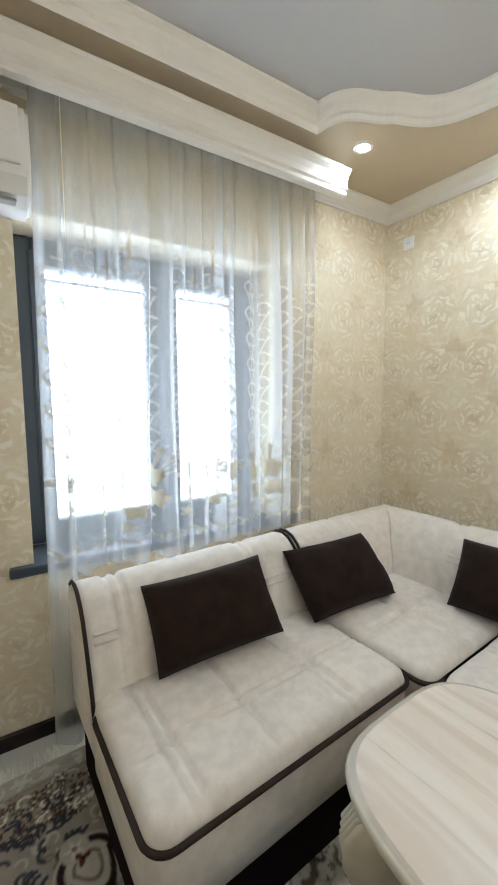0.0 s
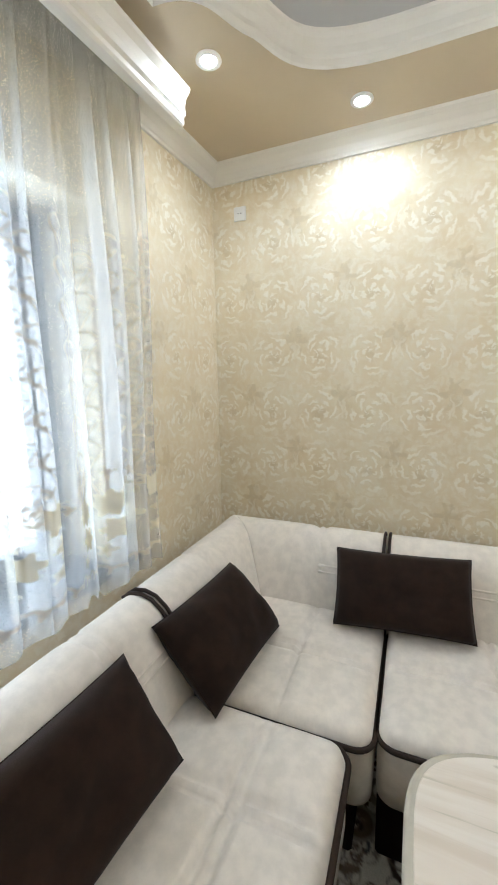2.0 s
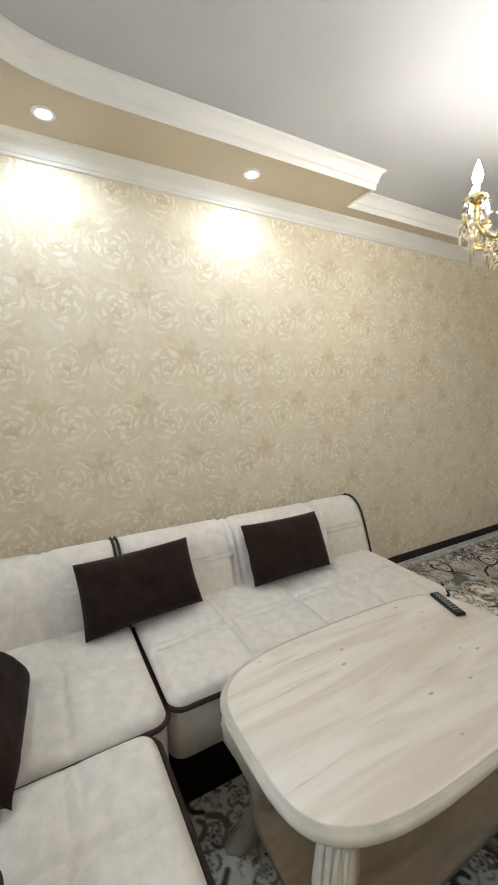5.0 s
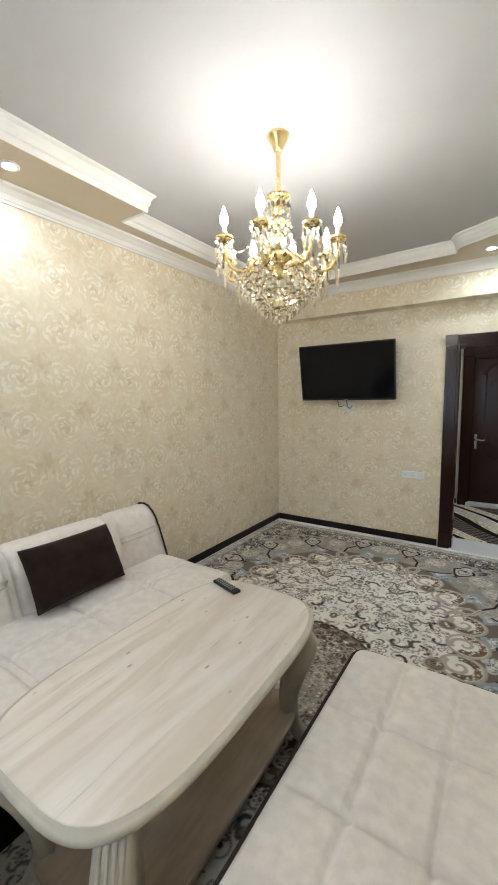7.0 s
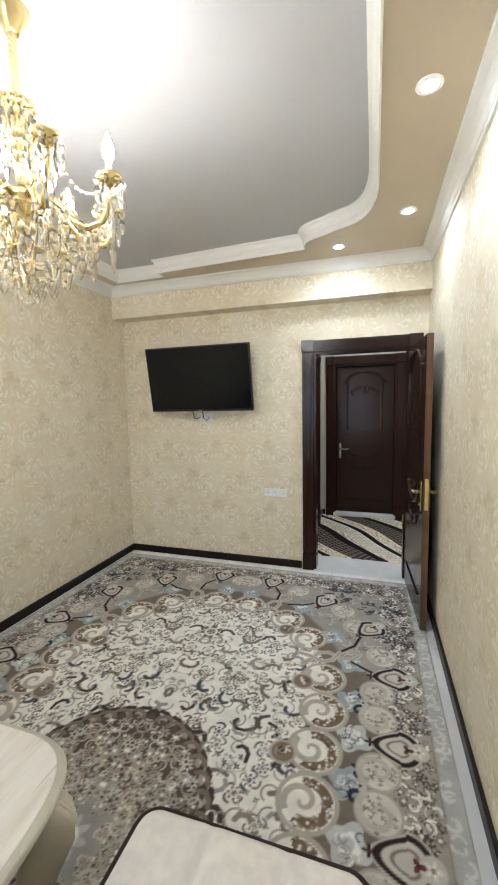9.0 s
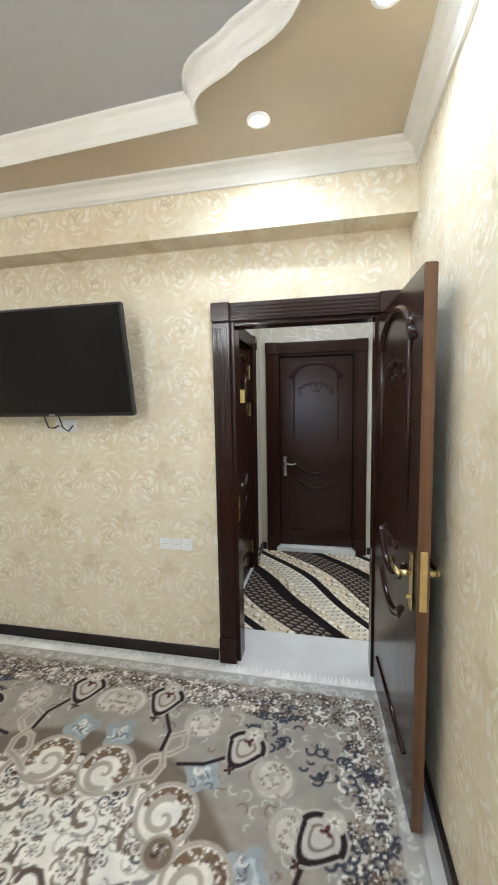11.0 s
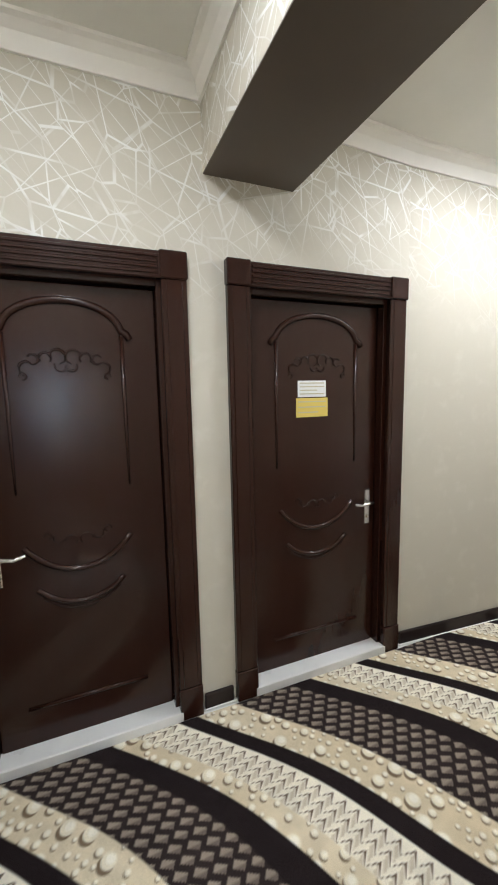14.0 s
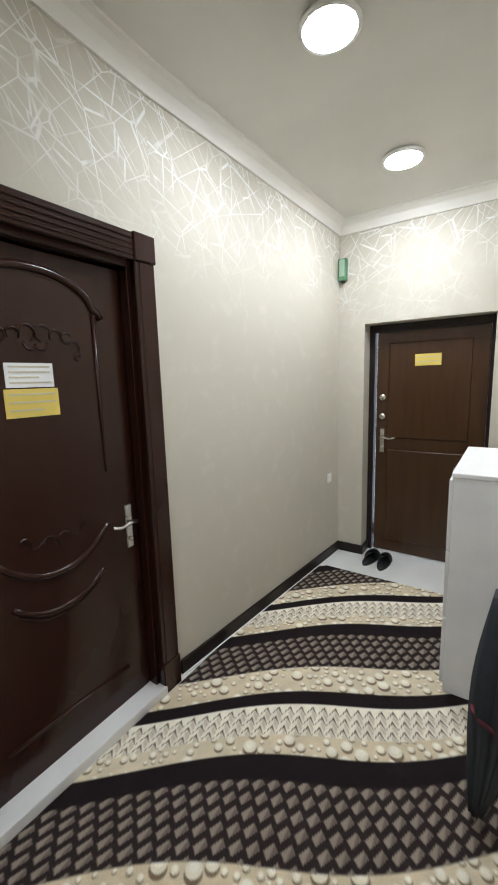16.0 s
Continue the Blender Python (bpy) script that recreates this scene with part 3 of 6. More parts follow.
def moulded_leaf(parent, w, h, material, name="leaf", carved=True, both=False):
    """A panelled leaf in local x 0..w, z 0..h, faced towards -y, 40 mm thick, with arched and bowed mouldings."""
    leaf = part(name, box(0, w, 0, 0.04, 0.004, h, 0.003), material, parent)
    c, half_w = w / 2, w / 2 - 0.145
    for face in ((-0.001, 1), (0.041, -1)) if both else ((-0.001, 1),):
        y = face[0]
        k = h / 1.99
        arch = [(c - half_w - 0.035, y, 1.775 * k), (c - half_w - 0.02, y, 1.80 * k), (c - half_w, y, 1.81 * k)]
        arch += arc_pts(c, 1.80 * k, half_w, 0.125 * k, 170, 10, y)[0:] + [(c + half_w, y, 1.81 * k), (c + half_w + 0.02, y, 1.80 * k), (c + half_w + 0.035, y, 1.775 * k)]
        bm = tube(arch, 0.016, 10)
        for sx in (-1, 1):
            tube([(c + sx * half_w, y, 1.79 * k), (c + sx * half_w, y, 1.4), (c + sx * half_w, y, 1.15)], [0.010, 0.008, 0.004], 8, bm)
        part("arched_moulding", bm, material, leaf, soft=True)
        bm = tube(arc_pts(c, 1.22, half_w + 0.08, 0.42, 225, 315, y), 0.013, 10)
        part("bowed_moulding", bm, material, leaf, soft=True)
        bm = tube(arc_pts(c, 1.0, half_w + 0.05, 0.35, 230, 310, y), 0.012, 10)
        tube(arc_pts(c, 0.972, half_w + 0.04, 0.35, 233, 307, y), 0.005, 6, bm)
        part("bowed_moulding", bm, material, leaf, soft=True)
        part("rail_moulding", tube([(c - half_w - 0.03, y, 0.20), (c + half_w + 0.03, y, 0.20)], 0.009, 8), material, leaf, soft=True)
        if carved:
            bm = bmesh.new()
            for sx in (-1, 1):
                for px, pz, r, a0, a1 in ((0.03, 1.70, 0.03, 0, 250), (0.075, 1.695, 0.022, -40, 220), (0.12, 1.69, 0.02, 30, 300), (0.145, 1.655, 0.025, -60, 140), (0.02, 1.665, 0.022, 180, 380), (0.16, 1.62, 0.012, 0, 270)):
                    tube([(c + sx * (px + r * math.cos(radians(a0 + (a1 - a0) * q / 9))), y, (pz + r * math.sin(radians(a0 + (a1 - a0) * q / 9))) * k) for q in range(10)], [0.003 + 0.003 * math.sin(math.pi * q / 9) for q in range(10)], 5, bm)
                for px, pz, r, a0, a1 in ((0.03, 0.93, 0.025, 0, 220), (0.08, 0.945, 0.02, 180, 400), (0.12, 0.96, 0.014, 0, 250)):
                    tube([(c + sx * (px + r * math.cos(radians(a0 + (a1 - a0) * q / 8))), y, pz + r * math.sin(radians(a0 + (a1 - a0) * q / 8))) for q in range(9)], 0.0035, 5, bm)
            part("carved_ornament", bm, material, leaf, soft=True)
    return leaf


def handle(parent, x, z, way, y=0.0, side=1, material=None):
    """Back plate and lever; way: +1 if the lever points to +x. side: 1 stands out to -y."""
    mt = material or M_CHROME
    s = -side
    plate = part("door_handle", box(x - 0.018, x + 0.018, y + min(0, s * 0.008), y + max(0, s * 0.008), z - 0.13, z + 0.075, 0.004), mt, parent, "bright metal handle on a long plate")
    bm = tube([(x, y + s * 0.004, z), (x, y + s * 0.045, z)], 0.011, 10)
    tube([(x - way * 0.012, y + s * 0.045, z), (x + way * 0.03, y + s * 0.05, z + 0.004), (x + way * 0.075, y + s * 0.05, z - 0.004), (x + way * 0.115, y + s * 0.046, z + 0.008)], [0.011, 0.010, 0.008, 0.009], 10, bm)
    part("lever", bm, mt, plate, soft=True)
    bm = lathe([(0.0, 0), (0.010, 0), (0.010, 0.012), (0.004, 0.016)], 10)
    part("key_barrel", bm, mt, plate, m=pose(x, y + s * 0.004, z - 0.085, 90 * side, 0, 0))
    return plate


def casing(parent, x0, x1, top, y=0.0, wide=0.105, proud=0.03, material=None, base=0.16, fluted=True):
    """Fluted architrave round an opening x0..x1 of the given top, standing out to -y."""
    mt = material or M_DOOR
    for a, b in ((x0 - wide, x0), (x1, x1 + wide)):
        bm = box(a, b, y - proud, y, base, top, 0.004)
        for q in range(4 if fluted else 0):
            xx = a + wide * (0.2 + 0.2 * q)
            add_box(bm, xx - 0.006, xx + 0.006, y - proud - 0.005, y - proud + 0.002, base + 0.04, top - 0.03, 0.002)
        if not fluted:
            add_box(bm, a + 0.02, b - 0.02, y - proud - 0.004, y - proud + 0.002, base + 0.002, top - 0.002, 0.003)
        part("architrave", bm, mt, parent)
        part("plinth_block", box(a - 0.002, b + 0.002, y - proud - 0.008, y, 0.0, base, 0.004), mt, parent)
        part("corner_block", box(a - 0.004, b + 0.004, y - proud - 0.010, y, top, top + wide + 0.004, 0.005), mt, parent)
    bm = box(x0, x1, y - proud, y, top, top + wide, 0.004)
    for q in range(4):
        zz = top + wide * (0.2 + 0.2 * q)
        add_box(bm, x0 + 0.01, x1 - 0.01, y - proud - 0.006, y - proud + 0.002, zz - 0.006, zz + 0.006, 0.002)
    part("head_architrave", bm, mt, parent)


def lining(parent, x0, x1, top, y0, y1, material=None, stop=None):
    mt = material or M_DOOR
    t = 0.03
    for a, b in ((x0, x0 + t), (x1 - t, x1)):
        part("jamb", box(a, b, y0, y1, 0, top, 0.002), mt, parent)
    part("head_jamb", box(x0 + t, x1 - t, y0, y1, top - t, top, 0.002), mt, parent)


def bars(parent, x0, x1, z0, z1, y, n, material):
    for k in range(n):
        z = z1 - (z1 - z0) * (k + 0.7) / (n + 0.6)
        short = 0.25 * (x1 - x0) if k % 3 == 2 else 0.0
        part("print_line", box(x0 + 0.012, x1 - 0.012 - short, y - 0.0012, y, z - 0.003, z + 0.003), material, parent)


def sticker(name, m, x0, x1, z0, z1, material, label, n=3):
    """A paper sheet on a door face in the door's own axes."""
    th = thing(name, m, label, "sticker")
    sheet = part("sheet", box(x0, x1, -0.0025, -0.0005, z0, z1), material, th)
    bars(th, x0, x1, z0, z1, -0.0027, n, M_INK)
    return th


# room door: lining and architrave in the wall, leaf swung open against the west wall
d = thing("door_1", pose(DX1, YT, 0, 0, 0, 180), "dark-stained panelled wooden door standing open into the room", "door", "", "structure")
W1 = DX1 - DX0
casing(d, 0.01, W1 - 0.01, 2.0, wide=0.10, proud=0.03)
lining(d, 0.0, W1, DZ, 0.0, YT - YH + 0.002)
leaf_at = pose(W1 - 0.018, -0.022, 0.012, 0, 0, 93.4 - 180)
LW = 0.80
leaf = moulded_leaf(d, LW, 1.965, M_DOOR, both=True)
leaf.matrix_basis = leaf_at
part("leaf_edge", box(LW, LW + 0.004, 0.0005, 0.0395, 0.006, 1.96), M_DOOREDGE, leaf, "brown bare wood edge")
part("lock_plate", box(LW + 0.004, LW + 0.007, 0.008, 0.032, 0.83, 1.04, 0.001), M_GOLD, leaf, "brass lock plate")
handle(leaf, LW - 0.055, 0.94, -1, 0.0, 1, M_GOLD)
handle(leaf, LW - 0.055, 0.94, -1, 0.04, -1, M_GOLD)
part("strike_plate", box(0.031, 0.033, 0.03, 0.06, 0.86, 1.02), M_GOLD, d, "brass strike plate")


def hall_door(name, m, w, label, lever_x, way, deep=0.05):
    th = thing(name, m, label, "door", "", "structure")
    casing(th, 0.012, w - 0.012, 2.045, wide=0.11, proud=0.035, fluted=False)
    lining(th, 0.0, w, 2.05, 0.0, 0.19)
    # unseen board added behind the leaf, keeps outside light out of its gaps
    part("light_block_board", box(-0.02, w + 0.02, 0.20, 0.215, 0, 2.08), M_BASE, th)
    for a in (0.031, w - 0.045):
        part("door_stop", box(a, a + 0.014, deep + 0.042, deep + 0.06, 0, 2.0, 0.002), M_DOOR, th)
    lf = moulded_leaf(th, w - 0.066, 1.995, M_DOOR)
    lf.matrix_basis = pose(0.033, deep, 0.02)
    handle(lf, lever_x, 0.90, way)
    return th


door_2 = hall_door("door_2", pose(H1X1, YF, 0, 0, 0, 180), H1X1 - H1X0, "dark-stained closed hall door with arched panel and carving", 0.05, 1)
door_3 = hall_door("door_3", pose(H2X1, YF, 0, 0, 0, 180), H2X1 - H2X0, "dark-stained closed hall door with two paper notices", H2X1 - H2X0 - 0.116, -1)
door_4 = hall_door("door_4", pose(HX1, H3Y1, 0, 0, 0, -90), H3Y1 - H3Y0, "dark-stained closed door with brass hinges beside the room door", 0.05, 1, 0.012)
for z in (1.83, 1.50, 0.22):
    part("hinge", tube([(H3Y1 - H3Y0 - 0.036, 0.006, z - 0.06), (H3Y1 - H3Y0 - 0.036, 0.006, z + 0.06)], 0.010, 8), M_GOLD, door_4, "brass hinge")
for th, w in ((door_2, H1X1 - H1X0), (door_3, H2X1 - H2X0)):
    part("threshold", box(0.0, w, -0.045, 0.06, 0.0, 0.05, 0.004), M_FLOOR, th, "pale raised threshold")

f2 = pose(H2X1 - 0.033, YF - 0.05, 0.02, 0, 0, 180)
sticker("paper_notice", f2, 0.27, 0.44, 1.515, 1.60, M_PAPER, "white printed paper notice stuck on a hall door", 4)
sticker("paper_notice", f2, 0.26, 0.452, 1.41, 1.51, M_YELLOW, "yellow printed paper notice stuck on a hall door", 3)
f4 = pose(HX1 + 0.012, H3Y1 - 0.033, 0.02, 0, 0, -90)
sticker("paper_notice", f4, 0.27, 0.43, 1.54, 1.65, M_YELLOW, "yellow paper notice stuck on the side door", 3)

# entrance door in its niche
M_ENTRY = plain("brown_entrance_wood", (0.055, 0.024, 0.008), 0.33, var=0.2, vscale=3, grain=60, bumps=0.02, stretch=(6, 6, 0.6))
ent = thing("door_5", pose(HX0 - 0.16, EY0, 0, 0, 0, 90), "brown wooden entrance door with locks, slightly ajar", "door", "", "structure")
EW = EY1 - EY0
part("frame", box(0.0, 0.045, -0.012, 0.06, 0, EZ), M_BASE, ent, "dark door frame")
part("frame", box(EW - 0.03, EW, -0.012, 0.06, 0, EZ), M_BASE, ent, "dark door frame")
part("head_frame", box(0.045, EW - 0.03, -0.012, 0.06, EZ - 0.06, EZ), M_BASE, ent, "dark door frame")
lf = part("leaf", box(0.062, EW - 0.032, 0.0, 0.05, 0.012, EZ - 0.062, 0.003), M_ENTRY, ent)
for z0, z1 in ((1.02, 1.80), (0.12, 0.92)):
    bm = bmesh.new()
    add_box(bm, 0.16, EW - 0.14, -0.008, 0.002, z0, z1, 0.007)
    part("raised_panel", bm, M_ENTRY, lf)
for z in (1.36, 1.20):
    part("lock", lathe([(0.0, 0), (0.026, 0), (0.026, 0.016), (0.014, 0.024)], 14), M_CHROME, lf, "steel lock rosette", m=pose(0.115, 0.0, z, 90, 0, 0))
handle(lf, 0.115, 1.02, 1)
sticker("paper_notice", pose(HX0 - 0.16, EY0, 0, 0, 0, 90), 0.36, 0.55, 1.61, 1.70, M_YELLOW, "yellow paper notice stuck on the entrance door", 2).matrix_basis = pose(HX0 - 0.151, EY0, 0, 0, 0, 90)
# glowing plane added behind the leaf so its gap shows leaking daylight
tagged(mesh_from("backdrop_door_gap", box(HX0 - 0.8, HX0 - 0.78, EY0 - 0.3, EY1 + 0.3, 0, 2.2), M_DAY), "glowing plane added for the daylight leaking through the door gap", "backdrop", "", "structure")

# hall skirting
for nm, b in (("south_b", (H2X1 + 0.115, H1X0 - 0.115, YF, YF + 0.018, 0, 0.08)), ("south_c", (H1X1 + 0.115, HX1, YF, YF + 0.018, 0, 0.08)),
              ("east_a", (HX1 - 0.018, HX1, YF + 0.02, H3Y0 - 0.115, 0, 0.08)), ("east_b", (HX1 - 0.018, HX1, H3Y1 + 0.115, YH, 0, 0.08)),
              ("west_a", (HX0, HX0 + 0.018, yfar(HX0) + 0.02, EY0, 0, 0.08)), ("niche", (HX0 - 0.15, HX0 + 0.018, EY0 - 0.0, EY0 + 0.018, 0, 0.08)), ("north", (HX0, DX0 - 0.02, YH - 0.018, YH, 0, 0.08))):
    setting("baseboard_hall_" + nm, boxes(b, bevel=0.004), M_BASE, "dark wooden skirting board in the hall", "baseboard")

setting("baseboard_hall_south_a", boxes((-1.92, 0.0, 0.0, 0.018, 0, 0.08), bevel=0.004), M_BASE, "dark wooden skirting board in the hall", "baseboard", HS)

# ---- window ----
win = thing("window_1", WIN @ pose(0, 0.25, 0), "anthracite plastic casement window with two sashes", "window", "", "structure")
FZ0, FZ1 = OZ0 + 0.005, OZ1 - 0.002
for nm, b in (("frame_side", (OX0, OX0 + 0.07, 0, 0.07, FZ0, FZ1)), ("frame_side", (OX1 - 0.07, OX1, 0, 0.07, FZ0, FZ1)), ("frame_head", (OX0 + 0.07, OX1 - 0.07, 0, 0.07, FZ1 - 0.07, FZ1)),
              ("frame_foot", (OX0 + 0.07, OX1 - 0.07, 0, 0.07, FZ0, FZ0 + 0.05)), ("mullion", (-1.53, -1.47, 0, 0.07, FZ0 + 0.05, FZ1 - 0.07))):
    part(nm, box(*b, 0.006), M_FRAME, win)
for a, b in ((OX0 + 0.06, -1.52), (-1.48, OX1 - 0.06)):
    sash = part("sash", boxes((a, a + 0.065, -0.02, 0.05, FZ0 + 0.04, FZ1 - 0.06), (b - 0.065, b, -0.02, 0.05, FZ0 + 0.04, FZ1 - 0.06),
                              (a + 0.065, b - 0.065, -0.02, 0.05, FZ1 - 0.125, FZ1 - 0.06), (a + 0.065, b - 0.065, -0.02, 0.05, FZ0 + 0.04, FZ0 + 0.105), bevel=0.005), M_FRAME, win)
    pane = part("pane", box(a + 0.06, b - 0.06, 0.01, 0.022, FZ0 + 0.10, FZ1 - 0.12), M_GLASS, sash)
    pane.visible_shadow = False
part("window_sill", box(OX0 - 0.09, OX1 + 0.15, -0.29, -0.0, OZ0 - 0.035, OZ0 + 0.004, 0.006), M_FRAME, win, "dark projecting window sill")
tagged(mesh_from("backdrop_window", box(-4, 7, 6.0, 6.1, -2, 7), M_DAY), "overexposed pale daylight outside the window", "backdrop", "", "structure")
eave = thing("roof_eave", WIN @ pose(0, 0.75, 0), "grey eave boards hanging outside above the window", "eave")
part("board", box(-3.2, 0.3, -0.39, 0.9, 2.16, 2.22), M_OUT, eave)
for z in (2.05, 2.10):
    part("rail", box(-3.2, 0.3, -0.38, -0.35, z, z + 0.012), M_PLASTIC, eave)
tagged(mesh_from("ground_outside", box(-8, 10, 2.1, 5.9, -0.5, -0.4), M_OUT), "pale paved yard outside the window", "ground", "", "structure")

# ---- lamps ----


def downlight(x, y, z):
    th = thing("recessed_spot", pose(x, y, z), "round white recessed ceiling spot, lit", "spot light", "recessed spots in the ceiling border")
    bm = lathe([(0.030, -0.0005), (0.046, -0.001), (0.048, -0.006), (0.040, -0.011), (0.031, -0.008)], 24)
    part("rim", bm, M_PLASTIC, th, soft=True)
    part("lens", lathe([(0.001, -0.0060), (0.029, -0.0060), (0.029, -0.0085), (0.001, -0.0095)], 20), M_SPOT, th, "glowing cool white lens")


for x, y in SPOTS:
    downlight(x, y, ZL)


def panel_lamp(x, y):
    th = thing("ceiling_lamp", pose(x, y, ZH + FALL * min(0.0, x - BX0)), "round flat white hall ceiling lamp, lit", "ceiling lamp", "round lamps in the hall")
    part("rim", lathe([(0.103, 0.0), (0.116, -0.001), (0.118, -0.012), (0.112, -0.020), (0.102, -0.018)], 36), M_PLASTIC, th, soft=True)
    part("diffuser", lathe([(0.001, -0.012), (0.101, -0.012), (0.101, -0.018), (0.088, -0.022), (0.05, -0.026), (0.001, -0.027)], 32), M_PANEL, th, "glowing white diffuser", soft=True)


panel_lamp(-1.77, -4.60)
panel_lamp(-2.77, -4.56)
panel_lamp(0.22, -4.30)


def crystal_mesh(w, h):
    """A faceted drop hanging from its origin: bead, then a long cut pendant."""
    bm, n = bmesh.new(), 6
    prof = [(w * 0.35, 0), (w * 0.5, -w * 0.35), (w * 0.3, -w * 0.8), (w * 0.3, -w * 0.95), (w * 0.55, -h * 0.55), (w * 0.35, -h * 0.85), (w * 0.05, -h)]
    rings = [[bm.verts.new((r * math.cos(2 * math.pi * k / n), r * math.sin(2 * math.pi * k / n), q)) for k in range(n)] for r, q in prof]
    for a, b in zip(rings, rings[1:]):
        for k in range(n):
            bm.faces.new((a[k], a[(k + 1) % n], b[(k + 1) % n], b[k]))
    bm.faces.new(rings[0][::-1])
    bm.faces.new(rings[-1])
    me = bpy.data.meshes.new("crystal_drop")
    bm.to_mesh(me)
    bm.free()
    me.materials.append(M_CRYSTAL)
    return me


DROPS = {}


def crystal(parent, x, y, z, w, h):
    """One drop, sharing its mesh with the others of its size."""
    key = (w, round(h, 3))
    if key not in DROPS:
        DROPS[key] = crystal_mesh(w, h)
    ob = new("crystal_drop", DROPS[key])
    ob.parent, ob.matrix_basis = parent, Matrix.Translation((x, y, z))


def chandelier(x, y, z):
    th = thing("chandelier", pose(x, y, z), "gold eight-arm crystal chandelier hanging from the ceiling, lit", "chandelier")
    part("canopy", lathe([(0.052, 0.0), (0.056, -0.004), (0.054, -0.012), (0.040, -0.035), (0.026, -0.062), (0.020, -0.075), (0.014, -0.078)], 28), M_GOLD, th, soft=True)
    bm = bmesh.new()
    for k in range(3):
        tube([(0.008 * math.cos(q * 0.9 + k * 2.09), 0.008 * math.sin(q * 0.9 + k * 2.09), -0.075 - 0.21 * q / 30) for q in range(31)], 0.007, 6, bm)
    part("rope", bm, plain("gold_cloth_cord", (0.62, 0.46, 0.24), 0.6, var=0.2, grain=160, bumps=0.4), th, "twisted gold cloth cord", soft=True)
    part("stem", lathe([(0.010, -0.27), (0.045, -0.278), (0.050, -0.287), (0.030, -0.295), (0.018, -0.30), (0.026, -0.315), (0.030, -0.34), (0.020, -0.36), (0.014, -0.385), (0.040, -0.395), (0.044, -0.405),
                        (0.020, -0.42), (0.016, -0.44), (0.030, -0.455), (0.022, -0.475), (0.016, -0.53), (0.060, -0.55), (0.066, -0.572), (0.05, -0.59), (0.045, -0.61), (0.028, -0.625), (0.020, -0.64), (0.034, -0.65), (0.026, -0.665), (0.004, -0.675)], 20), M_GOLD, th, soft=True)
    bm = bmesh.new()
    for k in range(16):
        a = 2 * math.pi * k / 16
        tube([((0.035 + r) * math.cos(a), (0.035 + r) * math.sin(a), -0.285 + 0.012 * math.sin(r * 160)) for r in (0, 0.008, 0.016, 0.022)], [0.006, 0.008, 0.006, 0.002], 5, bm)
    part("leaf_crown", bm, M_GOLD, th, soft=True)
    turn0 = math.atan2(0.515 - y, 0.116 - x) + math.pi / 8
    R = 0.29
    for k in range(8):
        a = turn0 + k * math.pi / 4
        c, s = math.cos(a), math.sin(a)
        ctrl = [(0.05, -0.515), (0.09, -0.50), (0.13, -0.535), (0.17, -0.585), (0.215, -0.60), (0.26, -0.585), (0.283, -0.545), (R, -0.50), (R, -0.47)]
        arm = part("arm", tube([(r * c, r * s, q) for r, q in ctrl], [0.010, 0.011, 0.010, 0.010, 0.011, 0.010, 0.009, 0.009, 0.008], 8), M_GOLD, th, soft=True)
        arm.matrix_basis = Matrix.Translation((0, 0, -0.06))
        bm = tube([((0.14 + 0.026 * math.cos(q * 0.55) * (1 - q / 14)) * c, (0.14 + 0.026 * math.cos(q * 0.55) * (1 - q / 14)) * s, -0.515 + 0.03 * math.sin(q * 0.55) * (1 - q / 14)) for q in range(12)], 0.005, 6)
        part("scroll", bm, M_GOLD, arm, soft=True)
        bm = tube([((0.25 + 0.022 * math.cos(2 + q * 0.55) * (1 - q / 14)) * c, (0.25 + 0.022 * math.cos(2 + q * 0.55) * (1 - q / 14)) * s, -0.555 + 0.026 * math.sin(2 + q * 0.55) * (1 - q / 14)) for q in range(12)], 0.005, 6)
        part("scroll", bm, M_GOLD, arm, soft=True)
        cup = part("drip_cup", lathe([(0.010, -0.475), (0.034, -0.468), (0.042, -0.455), (0.040, -0.448), (0.012, -0.452), (0.011, -0.44)], 16, centre=(R * c, R * s, 0)), M_GOLD, arm, soft=True)
        part("candle_sleeve", lathe([(0.010, -0.45), (0.0105, -0.41), (0.009, -0.405)], 12, centre=(R * c, R * s, 0)), M_PLASTIC, arm, "ivory candle sleeve", soft=True)
        part("bulb", lathe([(0.008, -0.405), (0.016, -0.392), (0.019, -0.376), (0.015, -0.355), (0.007, -0.334), (0.001, -0.318)], 12, centre=(R * c, R * s, 0)), M_FLAME, arm, "glowing flame-shaped bulb", soft=True)
        for j in range(6):
            b = a + (j - 2.5) * 1.05
            crystal(arm, R * c + 0.038 * math.cos(b), R * s + 0.038 * math.sin(b), -0.462, 0.024, 0.075 + 0.035 * (j % 2))
        crystal(arm, R * c, R * s, -0.50, 0.026, 0.18)
        crystal(arm, 0.215 * c, 0.215 * s, -0.61, 0.026, 0.12)
        crystal(arm, 0.13 * c, 0.13 * s, -0.545, 0.024, 0.10)
        bm = bmesh.new()
        a2 = a + math.pi / 4
        for q in range(1, 12):
            t = q / 12
            px = R * ((1 - t) * c + t * math.cos(a2))
            py = R * ((1 - t) * s + t * math.sin(a2))
            bmesh.ops.create_icosphere(bm, subdivisions=1, radius=0.0065, matrix=Matrix.Translation((px, py, -0.47 - 0.075 * math.sin(math.pi * t))))
        tagged(part("bead_swag", bm, M_CRYSTAL, arm, "swag of small crystal beads", soft=True), kind="stuff")
